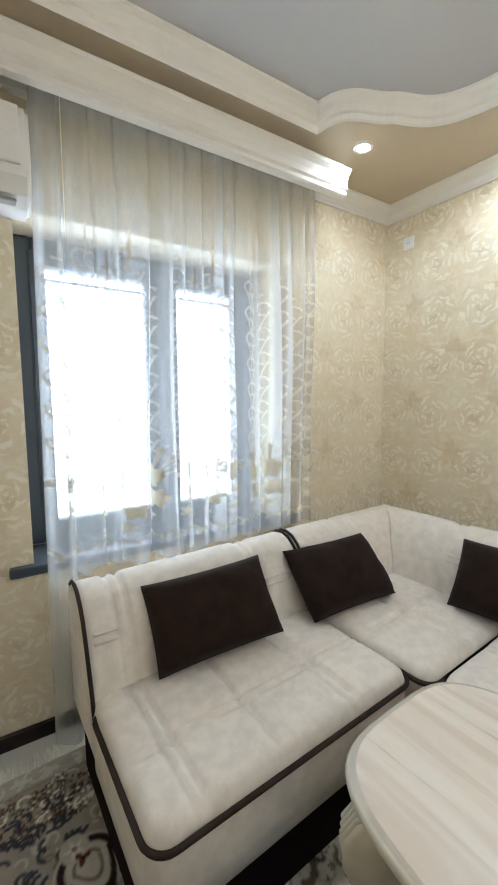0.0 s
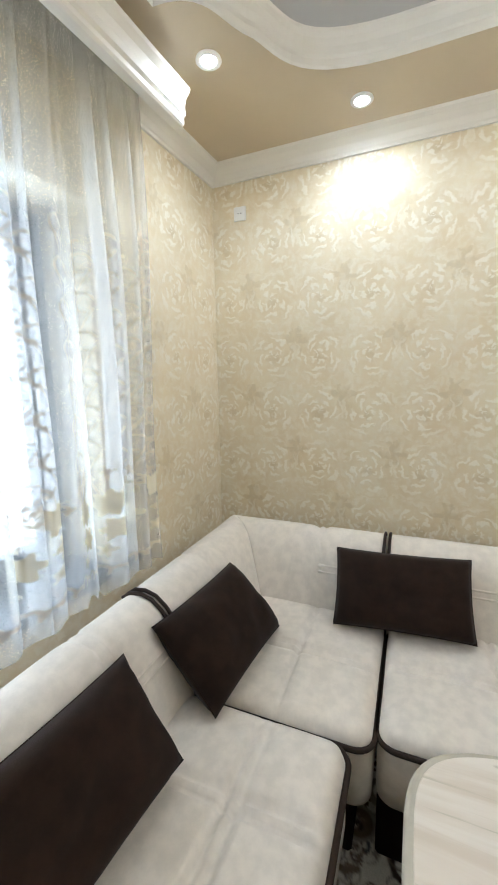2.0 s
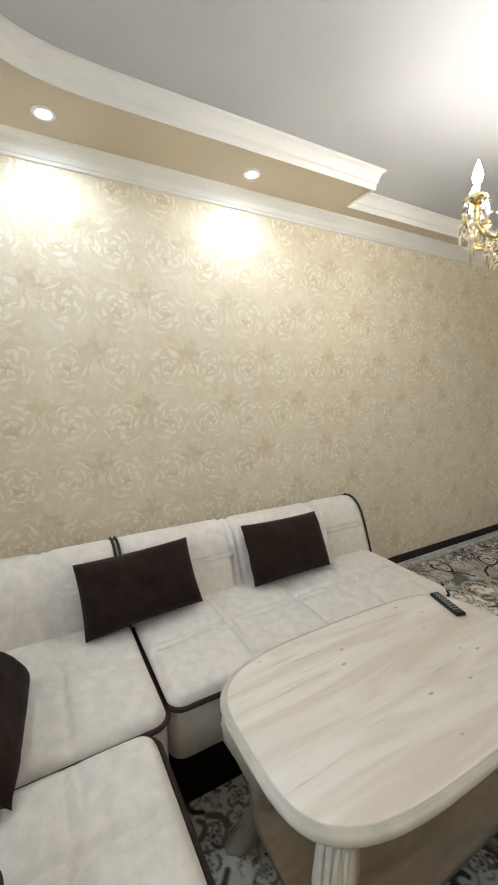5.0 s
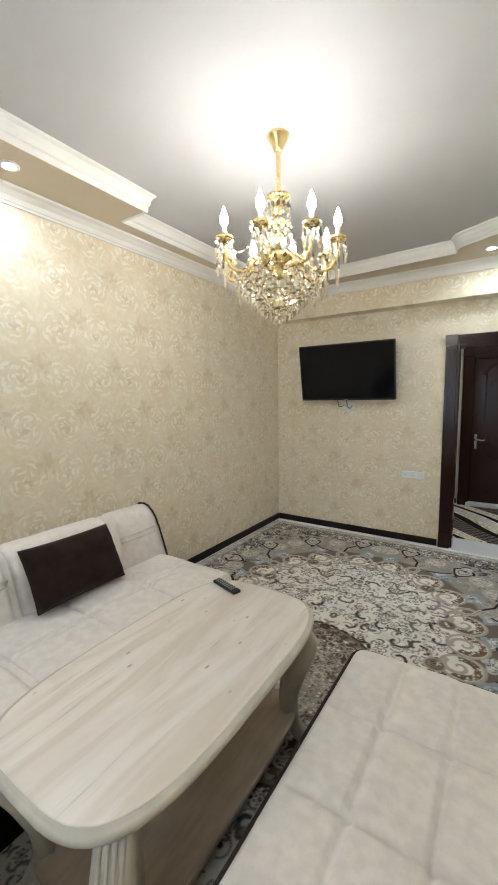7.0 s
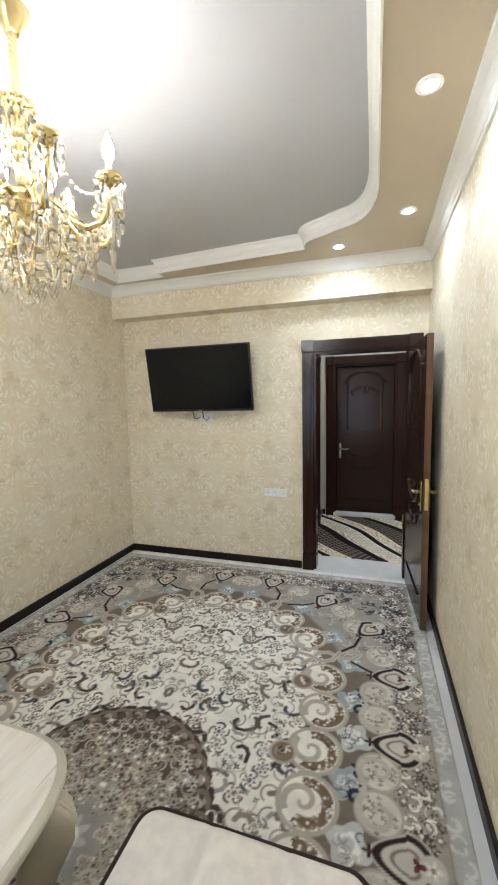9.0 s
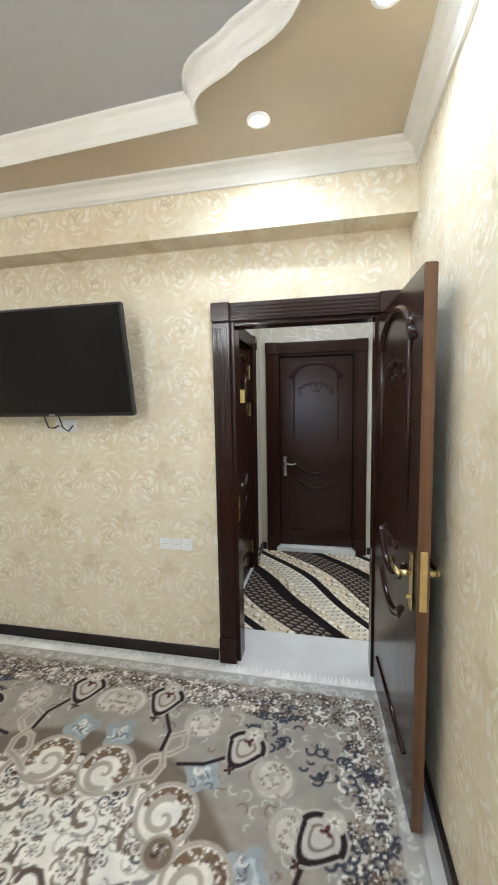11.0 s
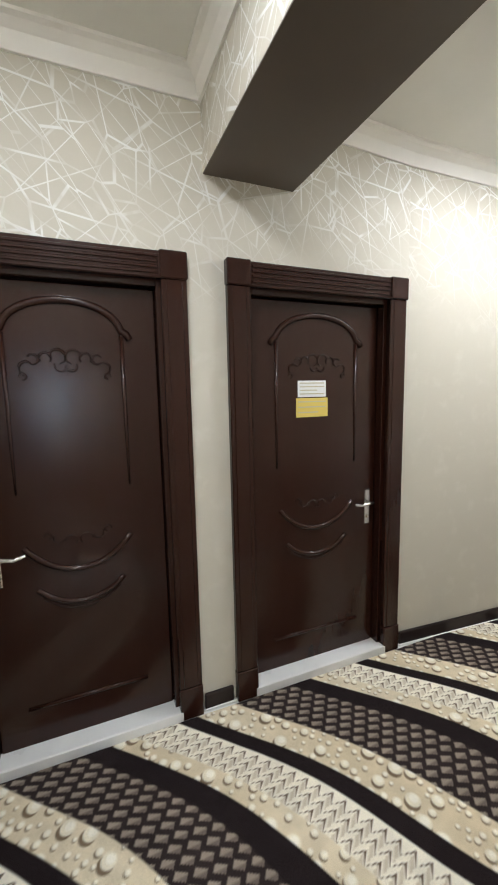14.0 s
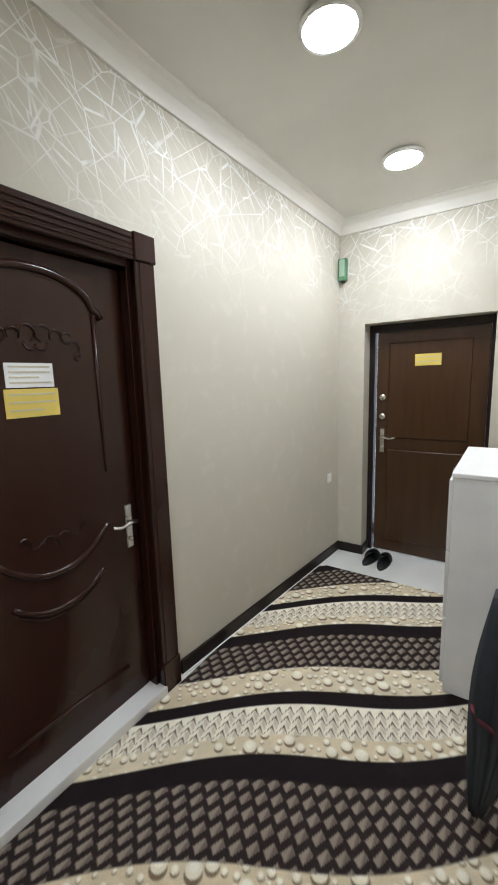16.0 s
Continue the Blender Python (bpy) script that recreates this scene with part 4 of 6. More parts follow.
    for name, rad, z0, n, h in (("lower_crystal_ring", 0.21, -0.655, 19, 0.08), ("lower_crystal_ring", 0.165, -0.70, 14, 0.085), ("lower_crystal_ring", 0.12, -0.745, 10, 0.085), ("lower_crystal_ring", 0.075, -0.785, 7, 0.08), ("lower_crystal_ring", 0.035, -0.815, 4, 0.07), ("upper_crystal_ring", 0.055, -0.30, 12, 0.09), ("upper_crystal_ring", 0.06, -0.41, 12, 0.08)):
        hoop = part("hoop", tube([(rad * math.cos(2 * math.pi * k / 28), rad * math.sin(2 * math.pi * k / 28), z0) for k in range(28)], 0.0025, 6, closed=True), M_GOLD, th, soft=True)
        for k in range(n):
            b = 2 * math.pi * k / n + rad * 9
            crystal(hoop, rad * math.cos(b), rad * math.sin(b), z0, 0.036 if rad < 0.055 or z0 < -0.6 else 0.022, h)
    for k in range(4):
        b = turn0 + k * math.pi / 2
        part("strut", tube([(0.02 * math.cos(b), 0.02 * math.sin(b), -0.62), (0.19 * math.cos(b), 0.19 * math.sin(b), -0.66), (0.12 * math.cos(b), 0.12 * math.sin(b), -0.735), (0.05 * math.cos(b), 0.05 * math.sin(b), -0.80)], 0.004, 6), M_GOLD, th, soft=True)
    crystal_bm = bmesh.new()
    bmesh.ops.create_icosphere(crystal_bm, subdivisions=1, radius=0.022, matrix=Matrix.Translation((0, 0, -0.875)))
    part("finial_ball", crystal_bm, M_CRYSTAL, th, "cut crystal ball at the tip")
    part("finial_rod", tube([(0, 0, -0.63), (0, 0, -0.86)], 0.003, 6), M_GOLD, th)
    return th


chandelier(1.21, -1.0, ZU)

# ---- sofa ----


def cushion(x0, x1, y0, y1, z0, z1, r=0.05, corner=0.07, gx=(), gy=(), puff=0.012, step=0.011):
    """A padded block with rounded rim and stitched grooves across its top."""
    nx, ny = max(8, int((x1 - x0) / step)), max(8, int((y1 - y0) / step))
    bm = bmesh.new()
    cx, cy, hx, hy = (x0 + x1) / 2, (y0 + y1) / 2, (x1 - x0) / 2, (y1 - y0) / 2
    top = []

    def hug(px, py):
        ax, ay = abs(px), abs(py)
        ix, iy = hx - corner, hy - corner
        if ax > ix and ay > iy:
            ddx, ddy = ax - ix, ay - iy
            ln = math.hypot(ddx, ddy)
            big = max(ddx, ddy)
            if ln > 1e-9:
                ax, ay = ix + ddx * big / ln, iy + ddy * big / ln
        return math.copysign(ax, px), math.copysign(ay, py)

    for j in range(ny + 1):
        row = []
        for i in range(nx + 1):
            px, py = -hx + 2 * hx * i / nx, -hy + 2 * hy * j / ny
            dist = min(hx - abs(px), hy - abs(py))
            z = z1 + puff * (1 - (px / hx) ** 4) * (1 - (py / hy) ** 4)
            if dist < r:
                z -= r - math.sqrt(max(0, r * r - (r - dist) ** 2))
            for g in gx:
                z -= 0.020 * min(1, dist / 0.07) * math.exp(-((cx + px - g) / 0.010) ** 2)
            for g in gy:
                z -= 0.020 * min(1, dist / 0.07) * math.exp(-((cy + py - g) / 0.010) ** 2)
            z += 0.004 * noise.noise(((cx + px) * 5, (cy + py) * 5, z1))
            qx, qy = hug(px, py)
            row.append(bm.verts.new((cx + qx, cy + qy, z)))
        top.append(row)
    for j in range(ny):
        for i in range(nx):
            bm.faces.new((top[j][i], top[j][i + 1], top[j + 1][i + 1], top[j + 1][i]))
    rim = top[0] + [top[j][nx] for j in range(1, ny + 1)] + top[ny][nx - 1::-1] + [top[j][0] for j in range(ny - 1, 0, -1)]
    last = rim
    for k in range(1, 4):
        ring = [bm.verts.new((v.co.x, v.co.y, (z1 - r) + (z0 - z1 + r) * k / 3)) for v in rim]
        for a in range(len(rim)):
            b = (a + 1) % len(rim)
            bm.faces.new((last[a], last[b], ring[b], ring[a]))
        last = ring
    bm.faces.new(last[::-1])
    return bm


def rounded_loop(x0, x1, y0, y1, r, z, n=6):
    out = []
    for cx, cy, a0 in ((x1 - r, y1 - r, 0), (x0 + r, y1 - r, 90), (x0 + r, y0 + r, 180), (x1 - r, y0 + r, 270)):
        out += [(cx + r * math.cos(radians(a0 + 90 * k / n)), cy + r * math.sin(radians(a0 + 90 * k / n)), z) for k in range(n + 1)]
    return out


BACK = [(-0.02, 0.30), (-0.015, 0.44), (0.0, 0.50), (0.03, 0.58), (0.06, 0.66), (0.09, 0.725), (0.12, 0.765), (0.16, 0.793), (0.205, 0.805), (0.25, 0.80), (0.285, 0.775), (0.30, 0.73), (0.305, 0.6), (0.305, 0.30)]


def backrest(along, lo, hi, base, mitre_lo=False, mitre_hi=False, seams=(), step=0.012):
    """Padded back: a curved section carried along x (along=0) or y (along=1); base: where its foot stands on the other axis."""
    bm = bmesh.new()
    n = max(6, int((hi - lo) / step))
    rows = []
    for k in range(n + 1):
        t = k / n
        row = []
        for j, (d, z) in enumerate(BACK):
            u = lo + (hi - lo) * t
            if mitre_hi:
                u = lo + (hi + d - lo) * t
            if mitre_lo:
                u = lo + (hi - lo) * t
            dip = sum(0.016 * math.exp(-((u - s) / 0.012) ** 2) for s in seams)
            endd = 0.0
            e = min(u - lo, (hi + (d if mitre_hi else 0)) - u)
            if not (mitre_hi and t > 0.5) and e < 0.03:
                endd = 0.012 * (1 - e / 0.03) ** 2
            off = (dip + endd) if 1 < j < 12 else 0.0
            puff = 0.006 * noise.noise((u * 4, z * 4, base)) if 1 < j < 12 else 0.0
            dd, zz = base + d + (off if j < 7 else 0) - puff, z - (off if j >= 5 else 0)
            row.append(bm.verts.new((u, dd, zz) if along == 0 else (dd, u, zz)))
        rows.append(row)
    for a, b in zip(rows, rows[1:]):
        for j in range(len(BACK) - 1):
            bm.faces.new((a[j], a[j + 1], b[j + 1], b[j]))
    bm.faces.new(rows[0])
    bm.faces.new(rows[-1][::-1])
    return bm


def section_line(along, at, base, lift=0.004):
    return [((at, base + d - lift, z + (lift if z > 0.77 else 0)) if along == 0 else (base + d - lift, at, z + (lift if z > 0.77 else 0))) for d, z in BACK[1:11]]


def corner_sofa():
    th = thing("corner_sofa", pose(0, 0, 0), "beige microsuede corner sofa with dark brown piping and base", "sofa")
    X0, XM, XB = 0.505, 1.49, 2.12      # free end, joint, foot of the long back
    Y0, YM, YA = 0.580, 0.515, 1.10     # front of the window part, joint, foot of the window back
    YE, XF = -1.03, 1.53                # free end and front of the long part
    part("base", boxes((X0 + 0.03, XM, Y0 + 0.05, YA + 0.30, 0.0, 0.27), bevel=0.01), M_SOFABASE, th, "dark brown covered base")
    part("base", boxes((XM + 0.06, XB + 0.30, YM + 0.06, YA + 0.30, 0.0, 0.27), bevel=0.01), M_SOFABASE, th, "dark brown covered base")
    part("base", boxes((XF + 0.05, XB + 0.30, YE + 0.03, YM - 0.01, 0.0, 0.27), bevel=0.01), M_SOFABASE, th, "dark brown covered base")
    rows = (((X0, XM - 0.006, Y0, YA + 0.04), (0.62, 0.655, 0.90, 1.18, 1.215), (0.81, 0.845), 0.003, -0.045), ((XM + 0.004, XB + 0.04, YM + 0.004, YA + 0.04), (1.80, 1.835), (0.82,), -0.045, -0.045), ((XF, XB + 0.04, YE, YM - 0.006), (1.84, 1.875), (-0.65, -0.615, -0.26, 0.10, 0.135), -0.045, 0.003))
    for (x0, x1, y0, y1), gx, gy, ox, oy in rows:
        seat = part("seat", cushion(x0, x1, y0, y1, 0.26, 0.495, 0.045, 0.06, gx, gy), M_SUEDE, th, soft=True)
        part("piping", tube(rounded_loop(x0 - 0.003, x1 + ox, y0 - 0.005, y1 + oy, 0.062, 0.455), 0.009, 6, closed=True), M_PIPE, seat, "dark brown piping", soft=True)
    backs = ((0, X0, XM - 0.002, YA, False, (0.62, 0.66, 1.22, 1.26)), (0, XM + 0.004, XB, YA, True, (1.85,)), (1, YM + 0.02, YA, XB, True, (0.83, 0.87)), (1, YE - 0.01, YM + 0.014, XB, False, (-0.72, -0.68, -0.10, -0.06)))
    for al, lo, hi, base, mit, seams in backs:
        bk = part("backrest", backrest(al, lo, hi, base, mitre_hi=mit, seams=seams), M_SUEDE, th, soft=True)
        runs = [(lo + 0.03, seams[0])] if al or len(seams) > 2 else []
        runs += [(seams[-1], hi - 0.03)] if len(seams) > 2 else []
        for a, b in runs:
            for z, d in ((0.645, 0.057), (0.672, 0.068)):
                part("stitched_welt", tube([((a + (b - a) * q / 6, base + d, z) if al == 0 else (base + d, a + (b - a) * q / 6, z)) for q in range(7)], 0.0065, 6), M_SUEDE, bk, soft=True)
    for al, at, base in ((0, X0 + 0.004, YA), (0, XM - 0.012, YA), (0, XM + 0.014, YA), (1, YM + 0.006, XB), (1, YM + 0.028, XB), (1, YE - 0.006, XB)):
        part("back_piping", tube(section_line(al, at, base), 0.007, 6), M_PIPE, th, "dark brown piping", soft=True)
    return th


corner_sofa()


def bench():
    th = thing("ottoman", pose(0, 0, 0), "low beige microsuede ottoman with dark brown sides on the rug", "ottoman")
    x0, x1, y0, y1 = 0.105, 0.715, -0.800, 0.28
    part("base", boxes((x0 + 0.02, x1 - 0.02, y0 + 0.02, y1 - 0.02, 0.0, 0.33), bevel=0.01), M_SOFABASE, th, "dark brown covered base")
    part("seat", cushion(x0, x1, y0, y1, 0.33, 0.45, 0.02, 0.06, (0.31, 0.51), (-0.42, -0.08), 0.012), M_SUEDE, th, soft=True)
    part("piping", tube(rounded_loop(x0 - 0.003, x1 + 0.003, y0 - 0.003, y1 + 0.003, 0.06, 0.43), 0.008, 6, closed=True), M_PIPE, th, "dark brown piping", soft=True)


bench()


def pillow(a, b, c, d, thick=0.165, label="dark brown velour cushion leaning on the sofa back"):
    """A stuffed cushion spanned by its four corners: upper left, upper right, lower right, lower left."""
    a, b, c, d = (Vector(p) for p in (a, b, c, d))
    mid = (a + b + c + d) / 4
    ex = ((b - a) + (c - d)) / 2
    ez = ((a - d) + (b - c)) / 2
    w, h = ex.length, ez.length
    ex.normalize()
    ez = (ez - ex * ez.dot(ex)).normalized()
    ey = ez.cross(ex)
    m = Matrix((ex, ey, ez)).transposed().to_4x4()
    m.translation = mid
    bm = bmesh.new()
    n = 28
    sides = []
    for s in (1, -1):
        grid = []
        for j in range(n + 1):
            row = []
            for i in range(n + 1):
                u, v = -1 + 2 * i / n, -1 + 2 * j / n
                fat = max(0.0, (1 - abs(u) ** 3.4) * (1 - abs(v) ** 3.4)) ** 0.45
                pinch_u = 1 - 0.035 * (1 - v * v) ** 0.8
                pinch_v = 1 - 0.05 * (1 - u * u) ** 0.8
                wob = 0.012 * fat * noise.noise((u * 2 + mid.x * 7, v * 2 + mid.y * 7, s)) + 0.003 * noise.noise((u * 7, v * 7 + mid.x, s))
                edge = i in (0, n) or j in (0, n)
                if s == -1 and edge:
                    row.append(sides[0][j][i])
                    continue
                row.append(bm.verts.new((u * w / 2 * 1.0 * pinch_u, s * thick / 2 * fat + (0 if edge else wob), v * h / 2 * 1.06 * pinch_v)))
            grid.append(row)
        sides.append(grid)
    for s, grid in enumerate(sides):
        for j in range(n):
            for i in range(n):
                q = (grid[j][i], grid[j][i + 1], grid[j + 1][i + 1], grid[j + 1][i])
                bm.faces.new(q if s else q[::-1])
    rim = [sides[0][0][i].co.copy() for i in range(n)] + [sides[0][j][n].co.copy() for j in range(n)] + [sides[0][n][i].co.copy() for i in range(n, 0, -1)] + [sides[0][j][0].co.copy() for j in range(n, 0, -1)]
    body = mesh_from("cushion", bm, M_PILLOW, m, None, True)
    part("seam_cord", tube(rim, 0.0022, 5, closed=True), M_PILLOW, body, soft=True)
    return tagged(body, label, "cushion", "dark cushions on the sofa")


pillow((0.735, 1.205, 0.765), (1.24, 1.165, 0.785), (1.20, 0.975, 0.55), (0.70, 1.05, 0.525))
pillow((1.40, 1.19, 0.755), (1.93, 1.15, 0.745), (1.87, 0.94, 0.53), (1.37, 0.97, 0.53))
pillow((2.14, 0.74, 0.785), (2.19, 0.20, 0.79), (2.03, 0.185, 0.535), (1.99, 0.72, 0.53))
pillow((2.15, -0.095, 0.81), (2.17, -0.61, 0.79), (2.03, -0.62, 0.535), (2.01, -0.10, 0.535))

# ---- rug and carpet patterns ----


class Sheet:
    """A grid of colours that motifs are laid on, in metres from its low corner."""

    def __init__(self, w, h, step, ground):
        self.step = step
        self.nx, self.ny = int(round(w / step)) + 1, int(round(h / step)) + 1
        self.X, self.Y = np.meshgrid(np.arange(self.nx) * step, np.arange(self.ny) * step)
        self.C = np.empty((self.ny, self.nx, 3))
        self.C[:] = ground

    def window(self, x, y, r):
        s = self.step
        i0, i1 = max(0, int((x - r) / s)), min(self.nx, int((x + r) / s) + 2)
        j0, j1 = max(0, int((y - r) / s)), min(self.ny, int((y + r) / s) + 2)
        return (slice(j0, j1), slice(i0, i1)) if i1 > i0 and j1 > j0 else None

    def lay(self, where, mask, colour):
        m = np.clip(mask, 0, 1)[..., None]
        self.C[where] = self.C[where] * (1 - m) + np.array(colour) * m

    def soft(self, d):
        return np.clip(0.5 - d / self.step, 0, 1)

    def disc(self, x, y, r, colour):
        w = self.window(x, y, r + 0.02)
        if w:
            self.lay(w, self.soft(np.hypot(self.X[w] - x, self.Y[w] - y) - r), colour)

    def flower(self, x, y, r, petals, colour, heart, turn=0.0, deep=0.32):
        w = self.window(x, y, r * 1.4)
        if w:
            dx, dy = self.X[w] - x, self.Y[w] - y
            rho, th = np.hypot(dx, dy), np.arctan2(dy, dx)
            edge = r * (1 - deep + deep * np.cos(petals * (th + turn)))
            self.lay(w, self.soft(rho - edge), colour)
            self.lay(w, self.soft(rho - 0.55 * edge) * 0.7, tuple(min(1, c * 1.7) for c in colour))
            self.lay(w, self.soft(rho - 0.28 * r), heart)

    def ring(self, x, y, r, wd, colour, a0=-math.pi, a1=math.pi):
        w = self.window(x, y, r + wd + 0.02)
        if w:
            dx, dy = self.X[w] - x, self.Y[w] - y
            th = (np.arctan2(dy, dx) - a0) % (2 * math.pi)
            on = th <= (a1 - a0)
            self.lay(w, self.soft(np.abs(np.hypot(dx, dy) - r) - wd) * on, colour)

    def spiral(self, x, y, r, wd, colour, turn, hand=1, turns=1.4):
        w = self.window(x, y, r + 0.03)
        if w:
            dx, dy = self.X[w] - x, (self.Y[w] - y) * hand
            rho, th = np.hypot(dx, dy), (np.arctan2(dy, dx) - turn) % (2 * math.pi)
            m = 0
            for k in range(2):
                q = (th + 2 * math.pi * k) / (2 * math.pi * turns)
                m = np.maximum(m, self.soft(np.abs(rho - r * q) - wd * (0.5 + q * 0.6)) * (q <= 1))
            self.lay(w, m, colour)

    def line(self, pts, wd, colour):
        for (ax, ay), (bx, by) in zip(pts, pts[1:]):
            mx, my = (ax + bx) / 2, (ay + by) / 2
            w = self.window(mx, my, math.hypot(bx - ax, by - ay) / 2 + wd + 0.02)
            if w:
                ux, uy = bx - ax, by - ay
                t = np.clip(((self.X[w] - ax) * ux + (self.Y[w] - ay) * uy) / (ux * ux + uy * uy + 1e-12), 0, 1)
                self.lay(w, self.soft(np.hypot(self.X[w] - ax - t * ux, self.Y[w] - ay - t * uy) - wd), colour)


def pile_mesh(name, colours, x0, y0, x1, y1, z, material, thick=0.012, low=None):
    """A carpet: top of small quads that carry the pattern, and an edge round it."""
    ny, nx = colours.shape[:2]
    X, Y = np.meshgrid(np.linspace(x0, x1, nx), np.linspace(y0, y1, ny))
    if low is not None:
        Y = np.maximum(Y, low(X) + 1e-4 * np.arange(ny)[:, None])
    Z = np.full(X.shape, z + thick)
    Z += 0.0015 * np.sin(X * 7.0) * np.sin(Y * 5.0 + 1.0)
    Z[0, :] = Z[-1, :] = z
    Z[:, 0] = Z[:, -1] = z
    co = np.stack([X, Y, Z], -1).reshape(-1, 3)
    idx = np.arange(nx * ny).reshape(ny, nx)
    quads = np.stack([idx[:-1, :-1], idx[:-1, 1:], idx[1:, 1:], idx[1:, :-1]], -1).reshape(-1, 4)
    me = bpy.data.meshes.new(name)
    me.vertices.add(len(co))
    me.vertices.foreach_set("co", co.ravel())
    me.loops.add(quads.size)
    me.loops.foreach_set("vertex_index", quads.ravel().astype(np.int32))
    me.polygons.add(len(quads))
    me.polygons.foreach_set("loop_start", np.arange(0, quads.size, 4, dtype=np.int32))
    me.update(calc_edges=True)
    at = me.color_attributes.new("pattern", "FLOAT_COLOR", "POINT")
    at.data.foreach_set("color", np.concatenate([colours.reshape(-1, 3), np.ones((nx * ny, 1))], 1).ravel().astype(np.float32))
    me.materials.append(material)
    return new(name, me)


CREAM, BROWN, TAUPE, SLATE, ASH, ICE, PLUM, SAND = (0.90, 0.87, 0.79), (0.075, 0.05, 0.042), (0.23, 0.18, 0.14), (0.085, 0.09, 0.11), (0.36, 0.34, 0.32), (0.36, 0.40, 0.42), (0.028, 0.017, 0.018), (0.40, 0.34, 0.27)


def rug_quarter(a, b, step):
    """One quarter of the rug, from its middle to a corner."""
    rnd = random.Random(7)
    s = Sheet(a, b, step, CREAM)
    whole = (slice(None), slice(None))
    pal = (BROWN, TAUPE, TAUPE, ASH, (0.14, 0.10, 0.085), (0.30, 0.25, 0.20), SLATE)

    def leaf(x, y, r, t, bend, c):
        s.line([(x + r * q * 0.25 * math.cos(t + bend * q), y + r * q * 0.25 * math.sin(t + bend * q)) for q in range(5)], r * 0.12, c)

    def bloom(x, y, r, c, turn):
        s.flower(x, y, r, 7, c, CREAM, turn, 0.2)
        s.ring(x, y, r * 0.5, r * 0.1, CREAM)
        s.flower(x, y, r * 0.36, 5, tuple(0.5 * v for v in c), SAND, turn)

    # cream field strewn with blooms, curled leaves and buds
    j = 0
    y = 0.0
    while y < b:
        x = 0.05 * (j % 2)
        while x < a:
            px, py = x + rnd.uniform(-0.03, 0.03), y + rnd.uniform(-0.03, 0.03)
            c, t = rnd.choice(pal), rnd.uniform(0, 6.28)
            kind = rnd.random()
            if kind < 0.4:
                bloom(px, py, rnd.uniform(0.020, 0.036), c, t)
                for q in range(4):
                    leaf(px + 0.035 * math.cos(t + q * 1.6), py + 0.035 * math.sin(t + q * 1.6), rnd.uniform(0.025, 0.045), t + q * 1.6 + 0.6, 0.3, rnd.choice(pal))
            elif kind < 0.7:
                leaf(px, py, rnd.uniform(0.07, 0.10), t, rnd.choice((-0.45, 0.45)), c)
                s.ring(px, py, rnd.uniform(0.028, 0.042), 0.0035, rnd.choice((ASH, TAUPE)), t, t + 3.6)
            else:
                for q in range(6):
                    s.flower(px + rnd.uniform(-0.04, 0.04), py + rnd.uniform(-0.04, 0.04), rnd.uniform(0.008, 0.016), 4, rnd.choice(pal), SAND, t)
                s.ring(px, py, 0.035, 0.003, (0.52, 0.49, 0.43), t, t + 4.4)
            x += 0.086
        y += 0.076
        j += 1
    bloom(0.0, 1.33, 0.075, (0.20, 0.15, 0.12), 0.3)

    # middle medallion with a leafy rim
    rho, th = np.hypot(s.X / 0.45, s.Y / 0.56), np.arctan2(s.Y / 0.56, s.X / 0.45)
    rim = 1.0 + 0.06 * np.abs(np.sin(9 * th)) + 0.03 * np.cos(36 * th)
    s.lay(whole, np.clip((rim + 0.05 - rho) * 60, 0, 1), SAND)
    s.lay(whole, np.clip((rim - rho) * 60, 0, 1), (0.115, 0.08, 0.065))
    for k in range(430):
        t, q = rnd.uniform(0, 1.571), rnd.uniform(0.05, 0.97)
        x, y, r = 0.45 * q * math.cos(t), 0.56 * q * math.sin(t), rnd.uniform(0.012, 0.032)
        if rnd.random() < 0.5:
            s.flower(x, y, r, 6, rnd.choice((TAUPE, ASH, (0.55, 0.51, 0.44), SAND)), rnd.choice((CREAM, BROWN)), rnd.uniform(0, 3))
        else:
            t0 = rnd.uniform(0, 6.28)
            s.ring(x, y, r, 0.0035, rnd.choice(((0.6, 0.56, 0.49), SAND)), t0, t0 + 4)
    s.flower(0, 0, 0.15, 8, ASH, CREAM, 0.0, 0.2)
    for k in range(10):
        t = (k + 0.5) / 10 * 1.571
        leaf(0.45 * math.cos(t), 0.56 * math.sin(t), 0.10, t, 0.25, BROWN)
        leaf(0.45 * math.cos(t), 0.56 * math.sin(t), 0.08, t, -0.3, TAUPE)

    # border ground outside the line of scrolls
    line = [(0.84, -0.1), (0.84, 1.10), (0.75, 1.27), (0.66, 1.46), (0.48, 1.66), (0.31, 1.76), (0.14, 1.80), (-0.1, 1.80)]
    dist = np.full(s.X.shape, 9.0)
    inside = np.zeros(s.X.shape, bool)
    loop = line + [(-0.1, -0.1)]
    for k, (p, q) in enumerate(zip(loop, loop[1:] + loop[:1])):
        ux, uy = q[0] - p[0], q[1] - p[1]
        if k < len(line) - 1:
            t = np.clip(((s.X - p[0]) * ux + (s.Y - p[1]) * uy) / (ux * ux + uy * uy), 0, 1)
            dist = np.minimum(dist, np.hypot(s.X - p[0] - t * ux, s.Y - p[1] - t * uy))
        cross = ((p[1] > s.Y) != (q[1] > s.Y)) & (s.X < p[0] + ux * (s.Y - p[1]) / (uy if abs(uy) > 1e-9 else 1e-9))
        inside ^= cross
    sd = np.where(inside, -dist, dist)
    BEIGE, UMBER = (0.38, 0.345, 0.295), (0.20, 0.16, 0.125)
    s.lay(whole, np.clip(sd * 90, 0, 1), BEIGE)
